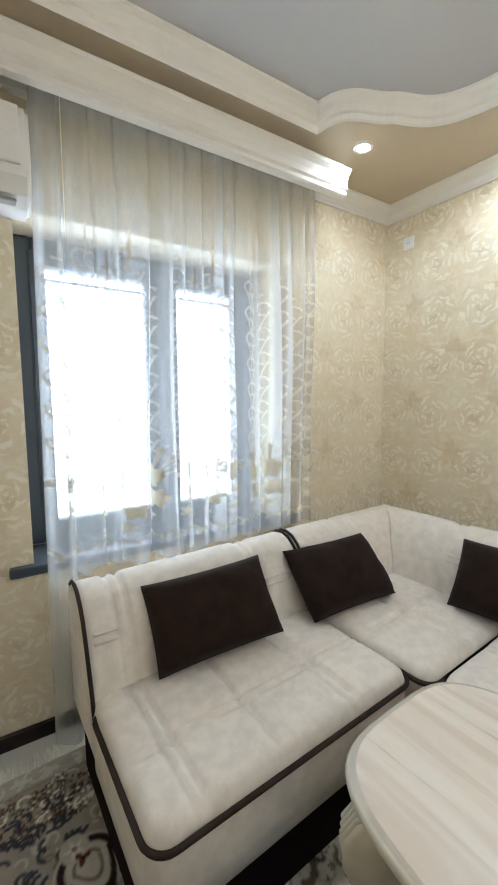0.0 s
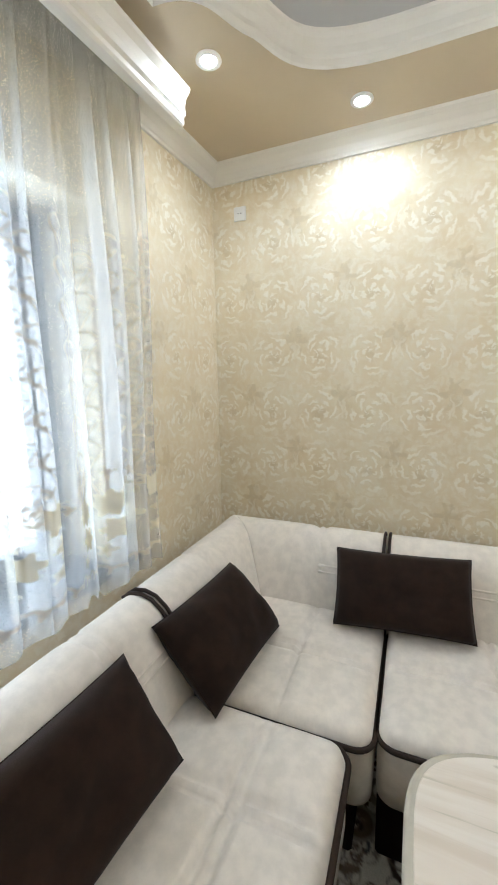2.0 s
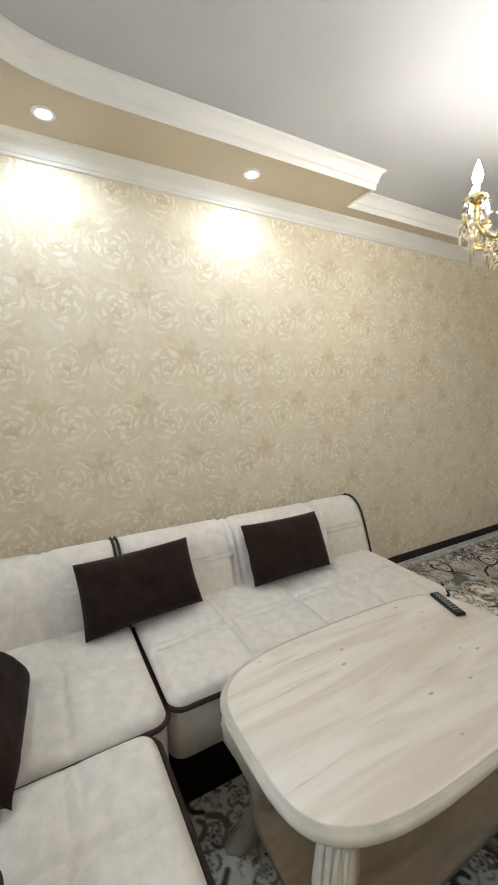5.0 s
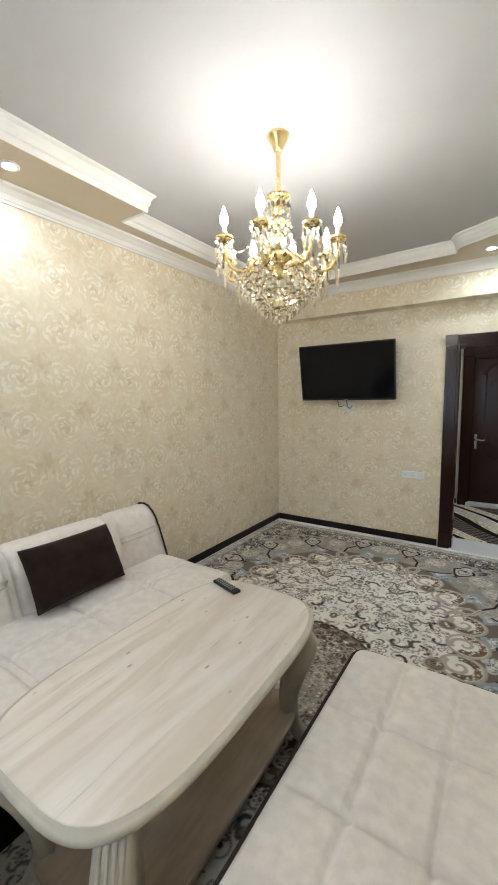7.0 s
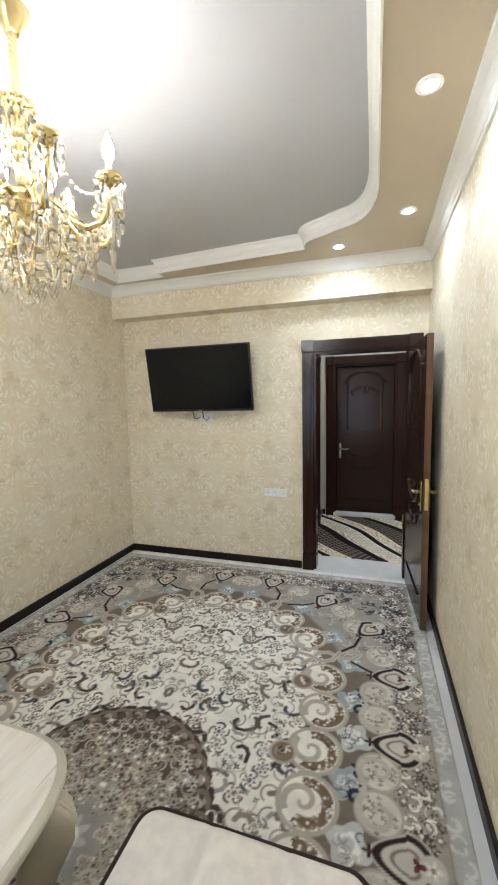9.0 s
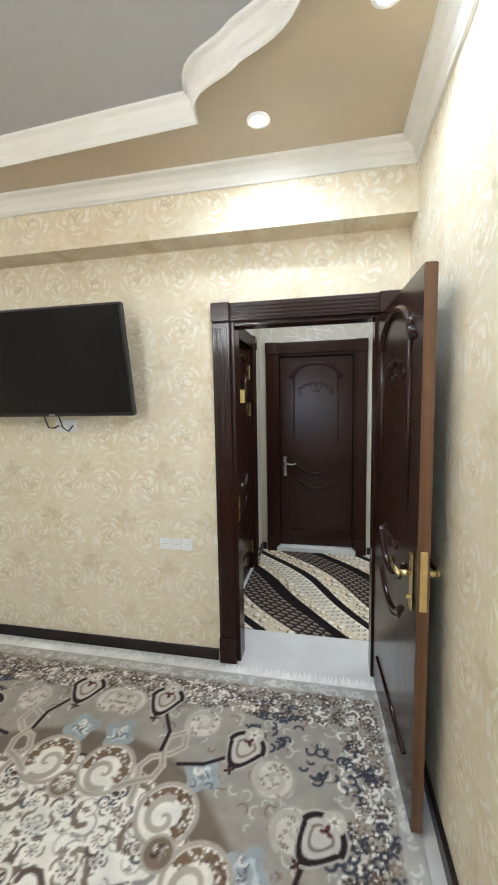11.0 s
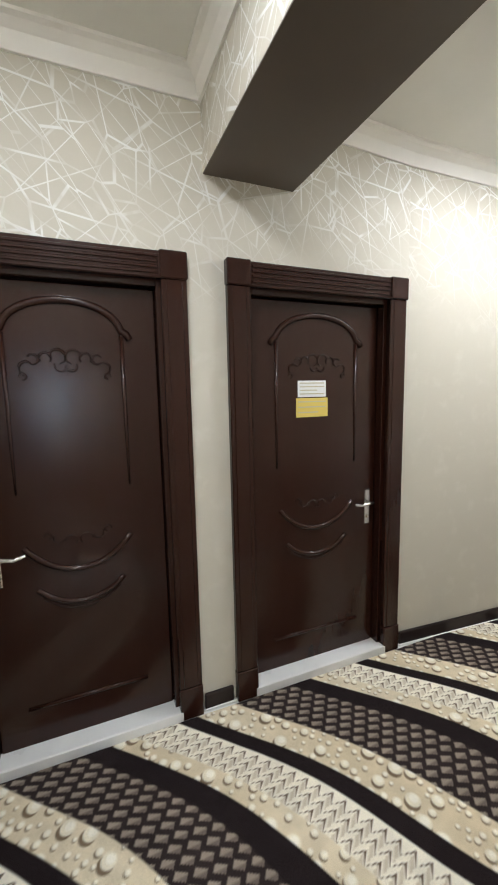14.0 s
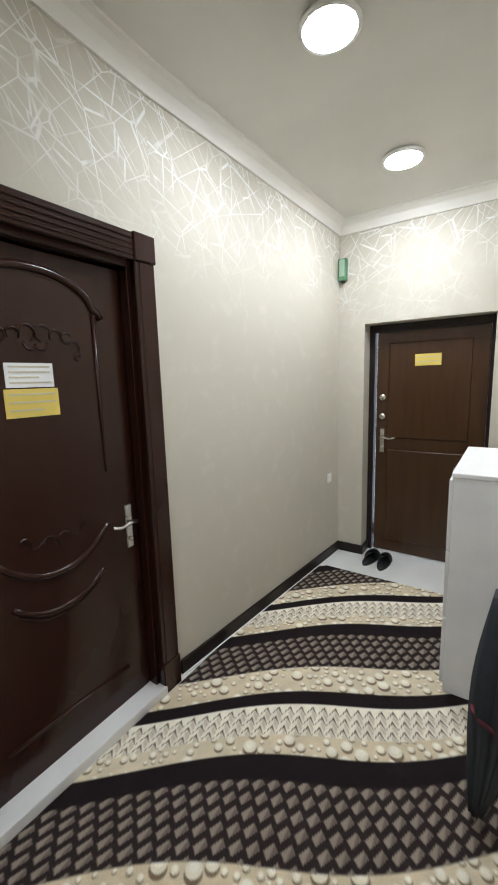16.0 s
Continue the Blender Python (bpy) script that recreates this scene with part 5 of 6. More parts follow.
    side = np.clip((1.28 - s.Y) * 8, 0, 1)
    s.lay(whole, np.clip(sd * 90, 0, 1) * np.clip((0.14 + 0.13 * side - sd) * 30, 0, 1), UMBER)
    for k in range(900):
        x, y = rnd.uniform(0.2, a), rnd.uniform(0, b)
        i, jj = min(s.nx - 1, int(x / step)), min(s.ny - 1, int(y / step))
        if sd[jj, i] > 0.26 or (sd[jj, i] > 0.16 and y > 1.3):
            t0 = rnd.uniform(0, 6.28)
            s.ring(x, y, rnd.uniform(0.012, 0.03), 0.0035, rnd.choice(((0.62, 0.59, 0.53), ASH, TAUPE, (0.62, 0.59, 0.53))), t0, t0 + 3.6)

    # pale blue lobes and cartouches
    for x, y, c in ((0.955, 0.04, ICE), (0.955, 0.50, ICE), (0.955, 0.96, ICE), (0.97, 0.27, (0.56, 0.57, 0.55)), (0.97, 0.727, (0.56, 0.57, 0.55)), (0.93, 1.25, ICE), (0.80, 1.50, ICE), (0.55, 1.80, ICE), (0.10, 1.93, ICE)):
        s.flower(x, y, 0.088, 4, c, c, 0.4, 0.16)
        for q in range(10):
            u, v = rnd.uniform(0, 6.28), rnd.uniform(0.01, 0.06)
            s.ring(x + v * math.cos(u), y + v * math.sin(u), 0.015, 0.003, rnd.choice((SLATE, CREAM, ASH)), u, u + 4)
    for y in (0.04, 0.50, 0.96):
        for sgn in (-1, 1):
            s.spiral(0.99, y + sgn * 0.055, 0.034, 0.010, (0.03, 0.035, 0.055), 1.6 * sgn, sgn, 1.1)
        s.flower(1.005, y, 0.03, 5, (0.5, 0.46, 0.4), SLATE, 0.2)

    # outer pair of pale scrolls, then the dense flower band
    edge = np.minimum(a - s.X, b - s.Y)
    for k in range(1350):
        d = rnd.uniform(0.10, 0.27)
        x, y = (a - d, rnd.uniform(0, b - 0.1)) if rnd.random() < b / (a + b) else (rnd.uniform(0, a - 0.1), b - d)
        if rnd.random() < 0.62:
            s.flower(x, y, rnd.uniform(0.012, 0.028), 5, rnd.choice((BROWN, BROWN, TAUPE, (0.10, 0.075, 0.065))), rnd.choice((CREAM, SAND)), rnd.uniform(0, 3))
        else:
            t0 = rnd.uniform(0, 6.28)
            s.ring(x, y, rnd.uniform(0.012, 0.028), 0.0045, rnd.choice((CREAM, CREAM, ASH, SAND)), t0, t0 + 3.5)
    for x, y in ((1.19, 1.62), (1.10, 1.93), (0.80, 2.12)):
        for q in range(34):
            u, v = rnd.uniform(0, 6.28), 0.14 * math.sqrt(rnd.random())
            s.ring(x + v * math.cos(u), y + v * math.sin(u), rnd.uniform(0.012, 0.024), 0.006, (0.05, 0.055, 0.075), u, u + 3.2)
    for x, y, hand in ((1.075, 0.13, 1), (1.075, 0.41, -1), (1.075, 0.585, 1), (1.075, 0.87, -1), (1.075, 1.05, 1), (1.10, 1.36, -1), (0.94, 1.66, 1), (0.84, 1.84, -1), (0.47, 2.06, 1), (0.05, 2.12, 1)):
        s.disc(x, y, 0.092, (0.43, 0.39, 0.33))
        s.disc(x, y, 0.080, (0.66, 0.62, 0.55))
        for q in range(26):
            u, v = rnd.uniform(0, 6.28), 0.074 * math.sqrt(rnd.random())
            s.flower(x + v * math.cos(u), y + v * math.sin(u), 0.010, 4, rnd.choice((TAUPE, (0.17, 0.13, 0.10))), SAND, u)
        s.spiral(x, y, 0.085, 0.013, (0.52, 0.48, 0.42), 2.6, hand, 1.25)

    # inner scrolls: sand rims, a dotted brown crescent and a curled tail
    for k, (x, y) in enumerate(((0.81, 0.135), (0.81, 0.375), (0.805, 0.613), (0.817, 0.85), (0.79, 1.09), (0.645, 1.445), (0.465, 1.63), (0.135, 1.755))):
        hand = 1 if k % 2 else -1
        out = math.atan2(y - 0.6 if y > 1.2 else 0.0, x)
        s.disc(x, y, 0.124, (0.47, 0.42, 0.35))
        s.disc(x, y, 0.106, CREAM)
        s.ring(x, y, 0.080, 0.022, (0.21, 0.14, 0.085), out - 2.1, out + 1.9)
        for q in range(60):
            u, v = out + rnd.uniform(-2.1, 1.9), 0.08 + rnd.uniform(-0.026, 0.026)
            s.disc(x + v * math.cos(u), y + v * math.sin(u), 0.0055, rnd.choice((CREAM, SAND, (0.13, 0.08, 0.05), CREAM)))
        s.spiral(x - 0.02 * math.cos(out), y - 0.02 * math.sin(out), 0.078, 0.014, (0.50, 0.45, 0.38), out + 2.6, hand, 1.2)
    for x, y in ((0.68, 0.10), (0.67, 0.565), (0.68, 1.03), (0.49, 1.50), (0.0, 1.66)):
        s.disc(x, y, 0.062, (0.47, 0.42, 0.35))
        s.disc(x, y, 0.050, (0.24, 0.18, 0.13))
        for q in range(12):
            u, v = rnd.uniform(0, 6.28), rnd.uniform(0, 0.035)
            s.ring(x + v * math.cos(u), y + v * math.sin(u), 0.01, 0.003, rnd.choice((SAND, CREAM, BROWN)), u, u + 4)

    # crossed loops and dark stems that lead to the outlined drops
    for x, y, t in ((0.75, 1.27, 0.35), (0.31, 1.77, 1.15)):
        c, n = math.cos(t), math.sin(t)
        for sgn in (-1, 1):
            pts = [(x + c * (-0.12 + 0.06 * q) - sgn * n * 0.05 * math.cos(q * 1.3), y + n * (-0.12 + 0.06 * q) + sgn * c * 0.05 * math.cos(q * 1.3)) for q in range(7)]
            s.line(pts, 0.016, (0.56, 0.51, 0.44))
            s.line(pts, 0.006, (0.40, 0.35, 0.29))
    stems = (((0.93, 1.27), (1.02, 1.22), (1.09, 1.19)), ((0.87, 1.36), (0.94, 1.43), (0.97, 1.53), (0.99, 1.58)), ((0.43, 1.83), (0.54, 1.85), (0.63, 1.90)), ((0.33, 1.88), (0.33, 1.98), (0.27, 2.08)))
    for pts in stems:
        s.line(pts, 0.009, PLUM)
    for x, y, t in ((1.17, 0.27, 0.0), (1.17, 0.727, 0.0), (1.17, 1.19, 0.1), (1.04, 1.655, 0.9), (0.70, 1.965, 1.2), (0.23, 2.175, 1.5)):
        c, n = math.cos(t), math.sin(t)
        w = s.window(x, y, 0.2)
        du = (s.X[w] - x) * c + (s.Y[w] - y) * n
        dv = -(s.X[w] - x) * n + (s.Y[w] - y) * c
        shape = np.hypot(du * np.where(du < 0, 0.72, 1.0), dv * np.where(du < 0, 1 + np.clip(-du, 0, 1) * 5.0, 0.92))
        for rad, col in ((0.094, (0.55, 0.51, 0.45)), (0.086, PLUM), (0.064, (0.60, 0.56, 0.50)), (0.044, TAUPE), (0.034, (0.60, 0.56, 0.50))):
            s.lay(w, s.soft(shape - rad), col)
        s.disc(x + 0.075 * c, y + 0.075 * n, 0.045, (0.55, 0.51, 0.45))
        s.flower(x + 0.075 * c, y + 0.075 * n, 0.034, 5, (0.68, 0.65, 0.58), (0.30, 0.24, 0.16), t)
        s.flower(x + 0.03 * c, y + 0.03 * n, 0.026, 3, (0.12, 0.035, 0.04), PLUM, t)
        s.flower(x - 0.13 * c, y - 0.13 * n, 0.024, 4, PLUM, (0.10, 0.03, 0.03), t)

    # pale edge with white scrolls
    s.lay(whole, np.clip((0.085 - edge) * 90, 0, 1), (0.47, 0.455, 0.42))
    s.lay(whole, np.clip((0.003 - np.abs(edge - 0.088)) * 200, 0, 1), TAUPE)
    for k in range(170):
        d = rnd.uniform(0.03, 0.065)
        x, y = (a - d, rnd.uniform(0, b)) if rnd.random() < 0.64 else (rnd.uniform(0, a), b - d)
        t0 = rnd.uniform(0, 6.28)
        s.ring(x, y, rnd.uniform(0.012, 0.024), 0.0055, (0.66, 0.65, 0.61), t0, t0 + 3)
    s.lay(whole, np.clip((0.012 - edge) * 90, 0, 1), (0.68, 0.66, 0.62))
    return s.C


RX0, RX1, RY0, RY1 = -0.235, 2.555, -3.37, 1.50
quarter = rug_quarter((RX1 - RX0) / 2, (RY1 - RY0) / 2, 0.006)
half_rug = np.concatenate([quarter[:, :0:-1], quarter], 1)
whole_rug = np.concatenate([half_rug[:0:-1], half_rug], 0)
rug = tagged(pile_mesh("rug", whole_rug, RX0, RY0, RX1, RY1, 0.0, M_RUG), "large cream, brown and grey floral rug with scalloped border", "rug")
M_FRINGE = plain("cream_fringe", (0.92, 0.90, 0.86), 0.95, var=0.15, grain=150, bumps=0.4)


def fringe(y, way):
    rnd = random.Random(3)
    bm = bmesh.new()
    x = RX0
    while x < RX1:
        ln = rnd.uniform(0.05, 0.085)
        dx = rnd.uniform(-0.012, 0.012)
        tube([(x, y, 0.006), (x + dx * 0.5, y + way * ln * 0.5, 0.008), (x + dx, y + way * ln, 0.003)], [0.006, 0.0075, 0.004], 4, bm)
        x += 0.0085
    return bm


for y, way in ((RY0 + 0.004, -1), (RY1 - 0.004, 1)):
    tagged(part("fringe", fringe(y, way), M_FRINGE, rug, "short cream fringe"), kind="stuff")


def runner(w, h, step, x0, y0):
    """Wavy stripes: dark cube check, pebbles, dark line, jagged leaves, pebbles, dark line."""
    rnd = random.Random(11)
    s = Sheet(w, h, step, (0.68, 0.565, 0.38))
    dark, black = (0.026, 0.018, 0.017), (0.012, 0.008, 0.009)
    wx, wy = s.X + x0, s.Y + y0
    P = 1.02

    def phase(x, y):
        q = y + 5.2
        return (x + 0.74 * q + 0.05 * np.sin(5 * q - 0.4) + 0.13 * q * np.clip((x + 0.35) / 0.6, 0, 1) + 1.97) % P

    psi = phase(wx, wy)
    whole = (slice(None), slice(None))
    s.lay(whole, 0.4 * (0.5 + 0.5 * np.sin(wx * 9 + wy * 4)), (0.80, 0.72, 0.54))
    laid = []
    for k in range(9000):
        x, y = rnd.uniform(0, w), rnd.uniform(0, h)
        p = float(phase(x + x0, y + y0))
        if not (0.42 < p < 0.64 or 0.90 < p < 1.02):
            continue
        r = rnd.choice((0.008, 0.011, 0.014, 0.018, 0.023, 0.028))
        if any((x - u) ** 2 + (y - v) ** 2 < (r + g + 0.006) ** 2 for u, v, g in laid):
            continue
        laid.append((x, y, r))
        s.disc(x + r * 0.45, y + r * 0.3, r * 1.08, (0.20, 0.14, 0.085))
        s.disc(x, y, r, (0.82, 0.75, 0.58))
        s.disc(x - r * 0.2, y - r * 0.1, r * 0.6, (0.92, 0.87, 0.74))

    def band(lo, hi):
        return np.clip((psi - lo) * 150, 0, 1) * np.clip((hi - psi) * 150, 0, 1)

    along = wy * 1.15 - wx * 0.25
    # jagged leaves: three rows of teeth, each with a shaded flank and a dark notch
    zig = band(0.71, 0.91)
    s.lay(whole, zig, (0.90, 0.84, 0.69))
    saw = (along * 17.0) % 1.0
    tri = np.abs(2 * saw - 1)
    across = (psi - 0.71) / 0.20
    for c0 in (0.14, 0.44, 0.74):
        d = across - c0 - 0.24 * tri
        s.lay(whole, zig * np.clip((0.15 - np.abs(d - 0.12)) * 9, 0, 1) * np.where(saw > 0.5, 0.65, 0.15), (0.47, 0.38, 0.26))
        s.lay(whole, zig * np.clip((0.028 + 0.035 * (1 - tri) - np.abs(d)) * 26, 0, 1), (0.15, 0.105, 0.07))
    # tumbling cubes
    chk = band(0.10, 0.43)
    s.lay(whole, chk, dark)
    q1, q2 = (psi - 0.105) / 0.0605, along / 0.066
    row = np.floor(q1)
    fx, fy = q1 - row, (q2 + 0.5 * (row % 2) + 0.15 * (q1 - row)) % 1.0
    cell = np.clip((0.42 - 0.80 * np.abs(fx - 0.5) - 0.95 * np.abs(fy - 0.5)) * 12, 0, 1)
    s.lay(whole, chk * cell, (0.30, 0.25, 0.195))
    s.lay(whole, chk * cell * np.clip((fy - 0.5) * 8, 0, 1), (0.16, 0.125, 0.10))
    for lo, hi in ((-0.01, 0.12), (0.62, 0.72)):
        s.lay(whole, band(lo, hi), black)
    s.lay(whole, band(P - 0.012, P + 0.1), black)
    return s.C


KX0, KX1, KY0, KY1 = -3.05, 0.797, -5.285, -3.83
tagged(pile_mesh("carpet_runner", runner(KX1 - KX0, KY1 - KY0, 0.005, KX0, KY0), KX0, KY0, KX1, KY1, 0.0, M_RUG, 0.008, lambda x: YF + 0.028 + np.maximum(0.0, BEND - x) * SH), "beige, brown and black wavy-striped hall carpet runner", "carpet")
part("edge_binding", tube([(x, YF + 0.026 + max(0.0, BEND - x) * SH, 0.006) for x in (KX1, BEND, KX0)], 0.005, 6), M_FRINGE, bpy.data.objects["carpet_runner"], "pale bound edge along the wall", soft=True)

# ---- curtain ----


def curtain():
    """Pleated tulle on the pelmet: long at its free end, tucked in behind the sofa elsewhere."""
    rnd = random.Random(5)
    wide, top = 1.345, 2.69
    nx, nz = 860, 340
    art = Sheet(2.4, 2.6, 0.004, (0, 0, 0))
    RED, GRN = (1, 0, 0), (1, 1, 0)
    for k in range(14):
        x = 0.10 + k * 0.165
        zt = 2.02 if k % 2 else 1.93
        z = zt
        while z > 1.24:
            s = 0.030
            for sd in (-1, 1):
                art.ring(x + sd * s * 0.75, z, s, 0.0042, RED, 0.3 if sd > 0 else 0.9, 5.0 if sd > 0 else 5.6)
                art.line([(x + sd * s * 1.6, z - 0.02), (x + sd * 0.012, z - 0.085)], 0.004, RED)
            art.disc(x, z - 0.09, 0.009, RED)
            z -= 0.125
        art.flower(x, zt + 0.07, 0.03, 4, RED, RED, 0.0, 0.5)
        art.line([(x, zt + 0.03), (x, zt + 0.13)], 0.004, RED)
    for k in range(11):
        x, z = 0.12 + k * 0.215 + rnd.uniform(-0.02, 0.02), 1.10 + rnd.uniform(-0.03, 0.03)
        for q in range(9):
            t = rnd.uniform(0, 6.28)
            r = rnd.uniform(0.05, 0.13)
            px, pz = x + r * math.cos(t) * 0.9, z + abs(r * math.sin(t)) + 0.01
            art.line([(x, z), (px, pz)], 0.0035, RED)
            art.flower(px, pz, 0.02, 3, RED, RED, t, 0.5)
        art.flower(x, z, 0.055, 7, GRN, GRN, 0.3, 0.15)
        art.flower(x + 0.02, z - 0.10, 0.05, 6, GRN, GRN, 0.0, 0.18)
        art.flower(x - 0.01, z - 0.18, 0.03, 5, (0.8, 0.6, 0), GRN, 0.0, 0.2)
    for k in range(60):
        art.ring(0.04 * k, 0.83 + 0.012 * (k % 2), 0.022, 0.006, RED, 0.2, 3.4)
    co, col = [], []
    for j in range(nz + 1):
        v = j / nz
        for i in range(nx + 1):
            u = i / nx
            free = u < 0.085
            low = 0.03 if free else 0.73 + 0.03 * abs(math.sin(u * 60)) + 0.02 * u
            z = top + (low - top) * v
            ph = u * 2 * math.pi * 14 + 2.0 * math.sin(u * 13) + 1.0 * math.sin(u * 31) + (0.3 + 0.7 * v) * math.sin(v * 2.2 + u * 19)
            deep = 1.0 + 0.3 * math.sin(u * 23 + 1) + 0.2 * math.sin(u * 57)
            amp = (0.026 + 0.012 * v) * deep
            x = -2.10 + wide * u + (0.021 + 0.006 * v) * deep * math.cos(ph) - 0.024 * v * (1 - u)
            y = -0.115 + amp * (math.sin(ph) + 0.2 * math.sin(2.7 * ph + 3 * v)) + 0.01 * math.sin(7 * v + 9 * u) + 0.004 * math.sin(u * 170) * (1 - v) ** 3
            co.append((x, y, z))
            ai, aj = min(art.nx - 1, int(u * 2.3 / 0.004)), min(art.ny - 1, int(z / 0.004))
            col.append((*art.C[aj, ai], 1.0))
    idx = np.arange((nx + 1) * (nz + 1)).reshape(nz + 1, nx + 1)
    quads = np.stack([idx[:-1, :-1], idx[:-1, 1:], idx[1:, 1:], idx[1:, :-1]], -1).reshape(-1, 4)
    cols = quads.reshape(nz, nx, 4)
    keep = np.ones((nz, nx), bool)
    keep[:, int(0.085 * nx)] = False
    me = bpy.data.meshes.new("tulle_panel")
    me.from_pydata(co, [], cols[keep].tolist())
    at = me.color_attributes.new("pattern", "FLOAT_COLOR", "POINT")
    at.data.foreach_set("color", np.array(col, dtype=np.float32).ravel())
    me.polygons.foreach_set("use_smooth", [True] * len(me.polygons))
    me.materials.append(M_TULLE)
    th = thing("curtain", WIN, "sheer white tulle curtain with embroidered scrolls and flowers", "curtain")
    ob = new("tulle_panel", me)
    ob.parent = th
    part("curtain_rail", box(-2.35, -0.70, -0.15, -0.09, 2.685, 2.70, 0.003), M_PLASTIC, th, "white ceiling curtain rail")
    return th


curtain()

# ---- table ----


def coffee_table():
    cx, cy, hx, hy = 1.137, -0.160, 0.330, 0.592
    th = thing("coffee_table", pose(cx, cy, 0.002), "limed wood coffee table with rounded cream edge and lower shelf", "table")

    def loop(gx, gy, p=3.9, n=64):
        out = []
        for k in range(n):
            t = 2 * math.pi * k / n
            c, s = math.cos(t), math.sin(t)
            out.append((gx * math.copysign(abs(c) ** (2 / p), c), gy * math.copysign(abs(s) ** (2 / p), s)))
        return out

    def slab(gx, gy, rows, p=3.9):
        bm = bmesh.new()
        rings = [[bm.verts.new((x, y, z)) for x, y in loop(gx + o, gy + o, p)] for o, z in rows]
        for a, b in zip(rings, rings[1:]):
            for k in range(len(a)):
                bm.faces.new((a[k], a[(k + 1) % len(a)], b[(k + 1) % len(a)], b[k]))
        bm.faces.new(rings[0][::-1])
        bm.faces.new(rings[-1])
        return bm

    part("tabletop", slab(hx - 0.018, hy - 0.018, [(0, 0.600), (0, 0.6225), (-0.002, 0.624)]), M_TABLETOP, th)
    part("edge_band", slab(hx, hy, [(-0.03, 0.580), (-0.014, 0.582), (-0.006, 0.588), (-0.001, 0.596), (0.002, 0.606), (-0.001, 0.614), (-0.006, 0.6175), (-0.008, 0.6165), (-0.011, 0.6215), (-0.022, 0.6215)]), M_TABLEEDGE, th, "olive-cream moulded edge", soft=True)
    part("apron", slab(hx - 0.09, hy - 0.12, [(0, 0.53), (0, 0.581)], 4), M_TABLEEDGE, th)
    part("shelf", slab(hx - 0.085, hy - 0.10, [(-0.01, 0.165), (0, 0.17), (0, 0.188), (-0.006, 0.193)], 6), plain("tan_board", (0.42, 0.33, 0.24), 0.4, var=0.12, vscale=6, grain=70, stretch=(6, 1, 6)), th, "tan board lower shelf")
    for sx in (-1, 1):
        for sy in (-1, 1):
            bx, by = sx * (hx - 0.135), sy * (hy - 0.15)
            ox, oy = sx * 0.6, sy * 0.8
            px, py = -oy, ox
            bm, last = bmesh.new(), None
            # rounded knee, waist and splayed foot: outward reach, height, half depth, half width
            levels = ((0.0, 0.58, 0.030, 0.040), (0.03, 0.545, 0.050, 0.043), (0.05, 0.49, 0.062, 0.045), (0.045, 0.43, 0.058, 0.045), (0.02, 0.36, 0.042, 0.042), (-0.005, 0.28, 0.030, 0.038), (-0.012, 0.20, 0.027, 0.036), (0.0, 0.13, 0.029, 0.037), (0.03, 0.07, 0.031, 0.040), (0.07, 0.025, 0.028, 0.042), (0.085, 0.010, 0.024, 0.042))
            for d, z, th_, wd in levels:
                ring = [bm.verts.new((bx + ox * (d + u * th_) + px * v * wd, by + oy * (d + u * th_) + py * v * wd, z)) for u, v in ((-1, -1), (0.8, -1), (1, -0.8), (1, 0.8), (0.8, 1), (-1, 1))]
                if last:
                    for k in range(6):
                        bm.faces.new((last[k], last[(k + 1) % 6], ring[(k + 1) % 6], ring[k]))
                else:
                    bm.faces.new(ring)
                last = ring
            bm.faces.new(last[::-1])
            for q in (-0.6, -0.2, 0.2, 0.6):
                tube([(bx + ox * (d + th_) + px * q * wd, by + oy * (d + th_) + py * q * wd, z) for d, z, th_, wd in levels], 0.0065, 6, bm)
            part("leg", bm, M_TABLEEDGE, th, "fluted curved cream leg", soft=True)
    return th


coffee_table()

# ---- small things in the room ----
rc = thing("remote_control", pose(1.305, -0.637, 0.626, 0, 0, 163), "black plastic remote control lying on the coffee table", "remote")
part("body", box(-0.085, 0.085, -0.022, 0.022, 0.0, 0.016, 0.006, 2), M_BLACK, rc)
for i in range(8):
    for j in range(3):
        part("button", lathe([(0.0045, 0.0155), (0.004, 0.0185), (0.001, 0.019)], 8, centre=(-0.065 + i * 0.017, -0.012 + j * 0.012, 0)), M_GREY, rc, "small grey button")

tv = thing("television", pose(1.67, YT + 0.165, 1.495, 9.5, 0, 180), "flat black television tilted forward on the wall", "television")
part("case", box(-0.515, 0.515, -0.004, 0.038, 0.0, 0.60, 0.006), M_BLACK, tv)
part("screen", box(-0.503, 0.503, -0.0065, -0.0035, 0.022, 0.588), M_SCREEN, tv, "glossy black screen")
part("logo_bar", box(-0.02, 0.02, -0.0062, -0.0035, 0.006, 0.014), M_GREY, tv)
part("wall_arm", box(-0.11, 0.11, 0.038, 0.11, 0.16, 0.44, 0.004), M_BLACK, tv)


def plate(name, m, n, label, upright=False):
    """Wall plate with n round sockets, facing local -y."""
    th = thing(name, m, label, "socket")
    w = 0.072
    for k in range(n):
        x0 = (k - n / 2) * w
        unit = part("socket_unit", box(x0, x0 + w - 0.001, -0.011, 0.0, -0.037, 0.037, 0.004, 2), M_PLASTIC, th)
        part("socket_well", lathe([(0.021, 0.0), (0.021, 0.002), (0.018, 0.0022), (0.017, 0.0005), (0.002, 0.0004)], 18), M_PLASTIC, unit, "shallow round well", m=pose(x0 + w / 2, -0.011, 0, 90, 0, 0))
        for s in (-1, 1):
            part("contact_hole", box(x0 + w / 2 + s * 0.008 - 0.002, x0 + w / 2 + s * 0.008 + 0.002, -0.0145, -0.012, -0.002, 0.002), M_BLACK, unit)
    return th


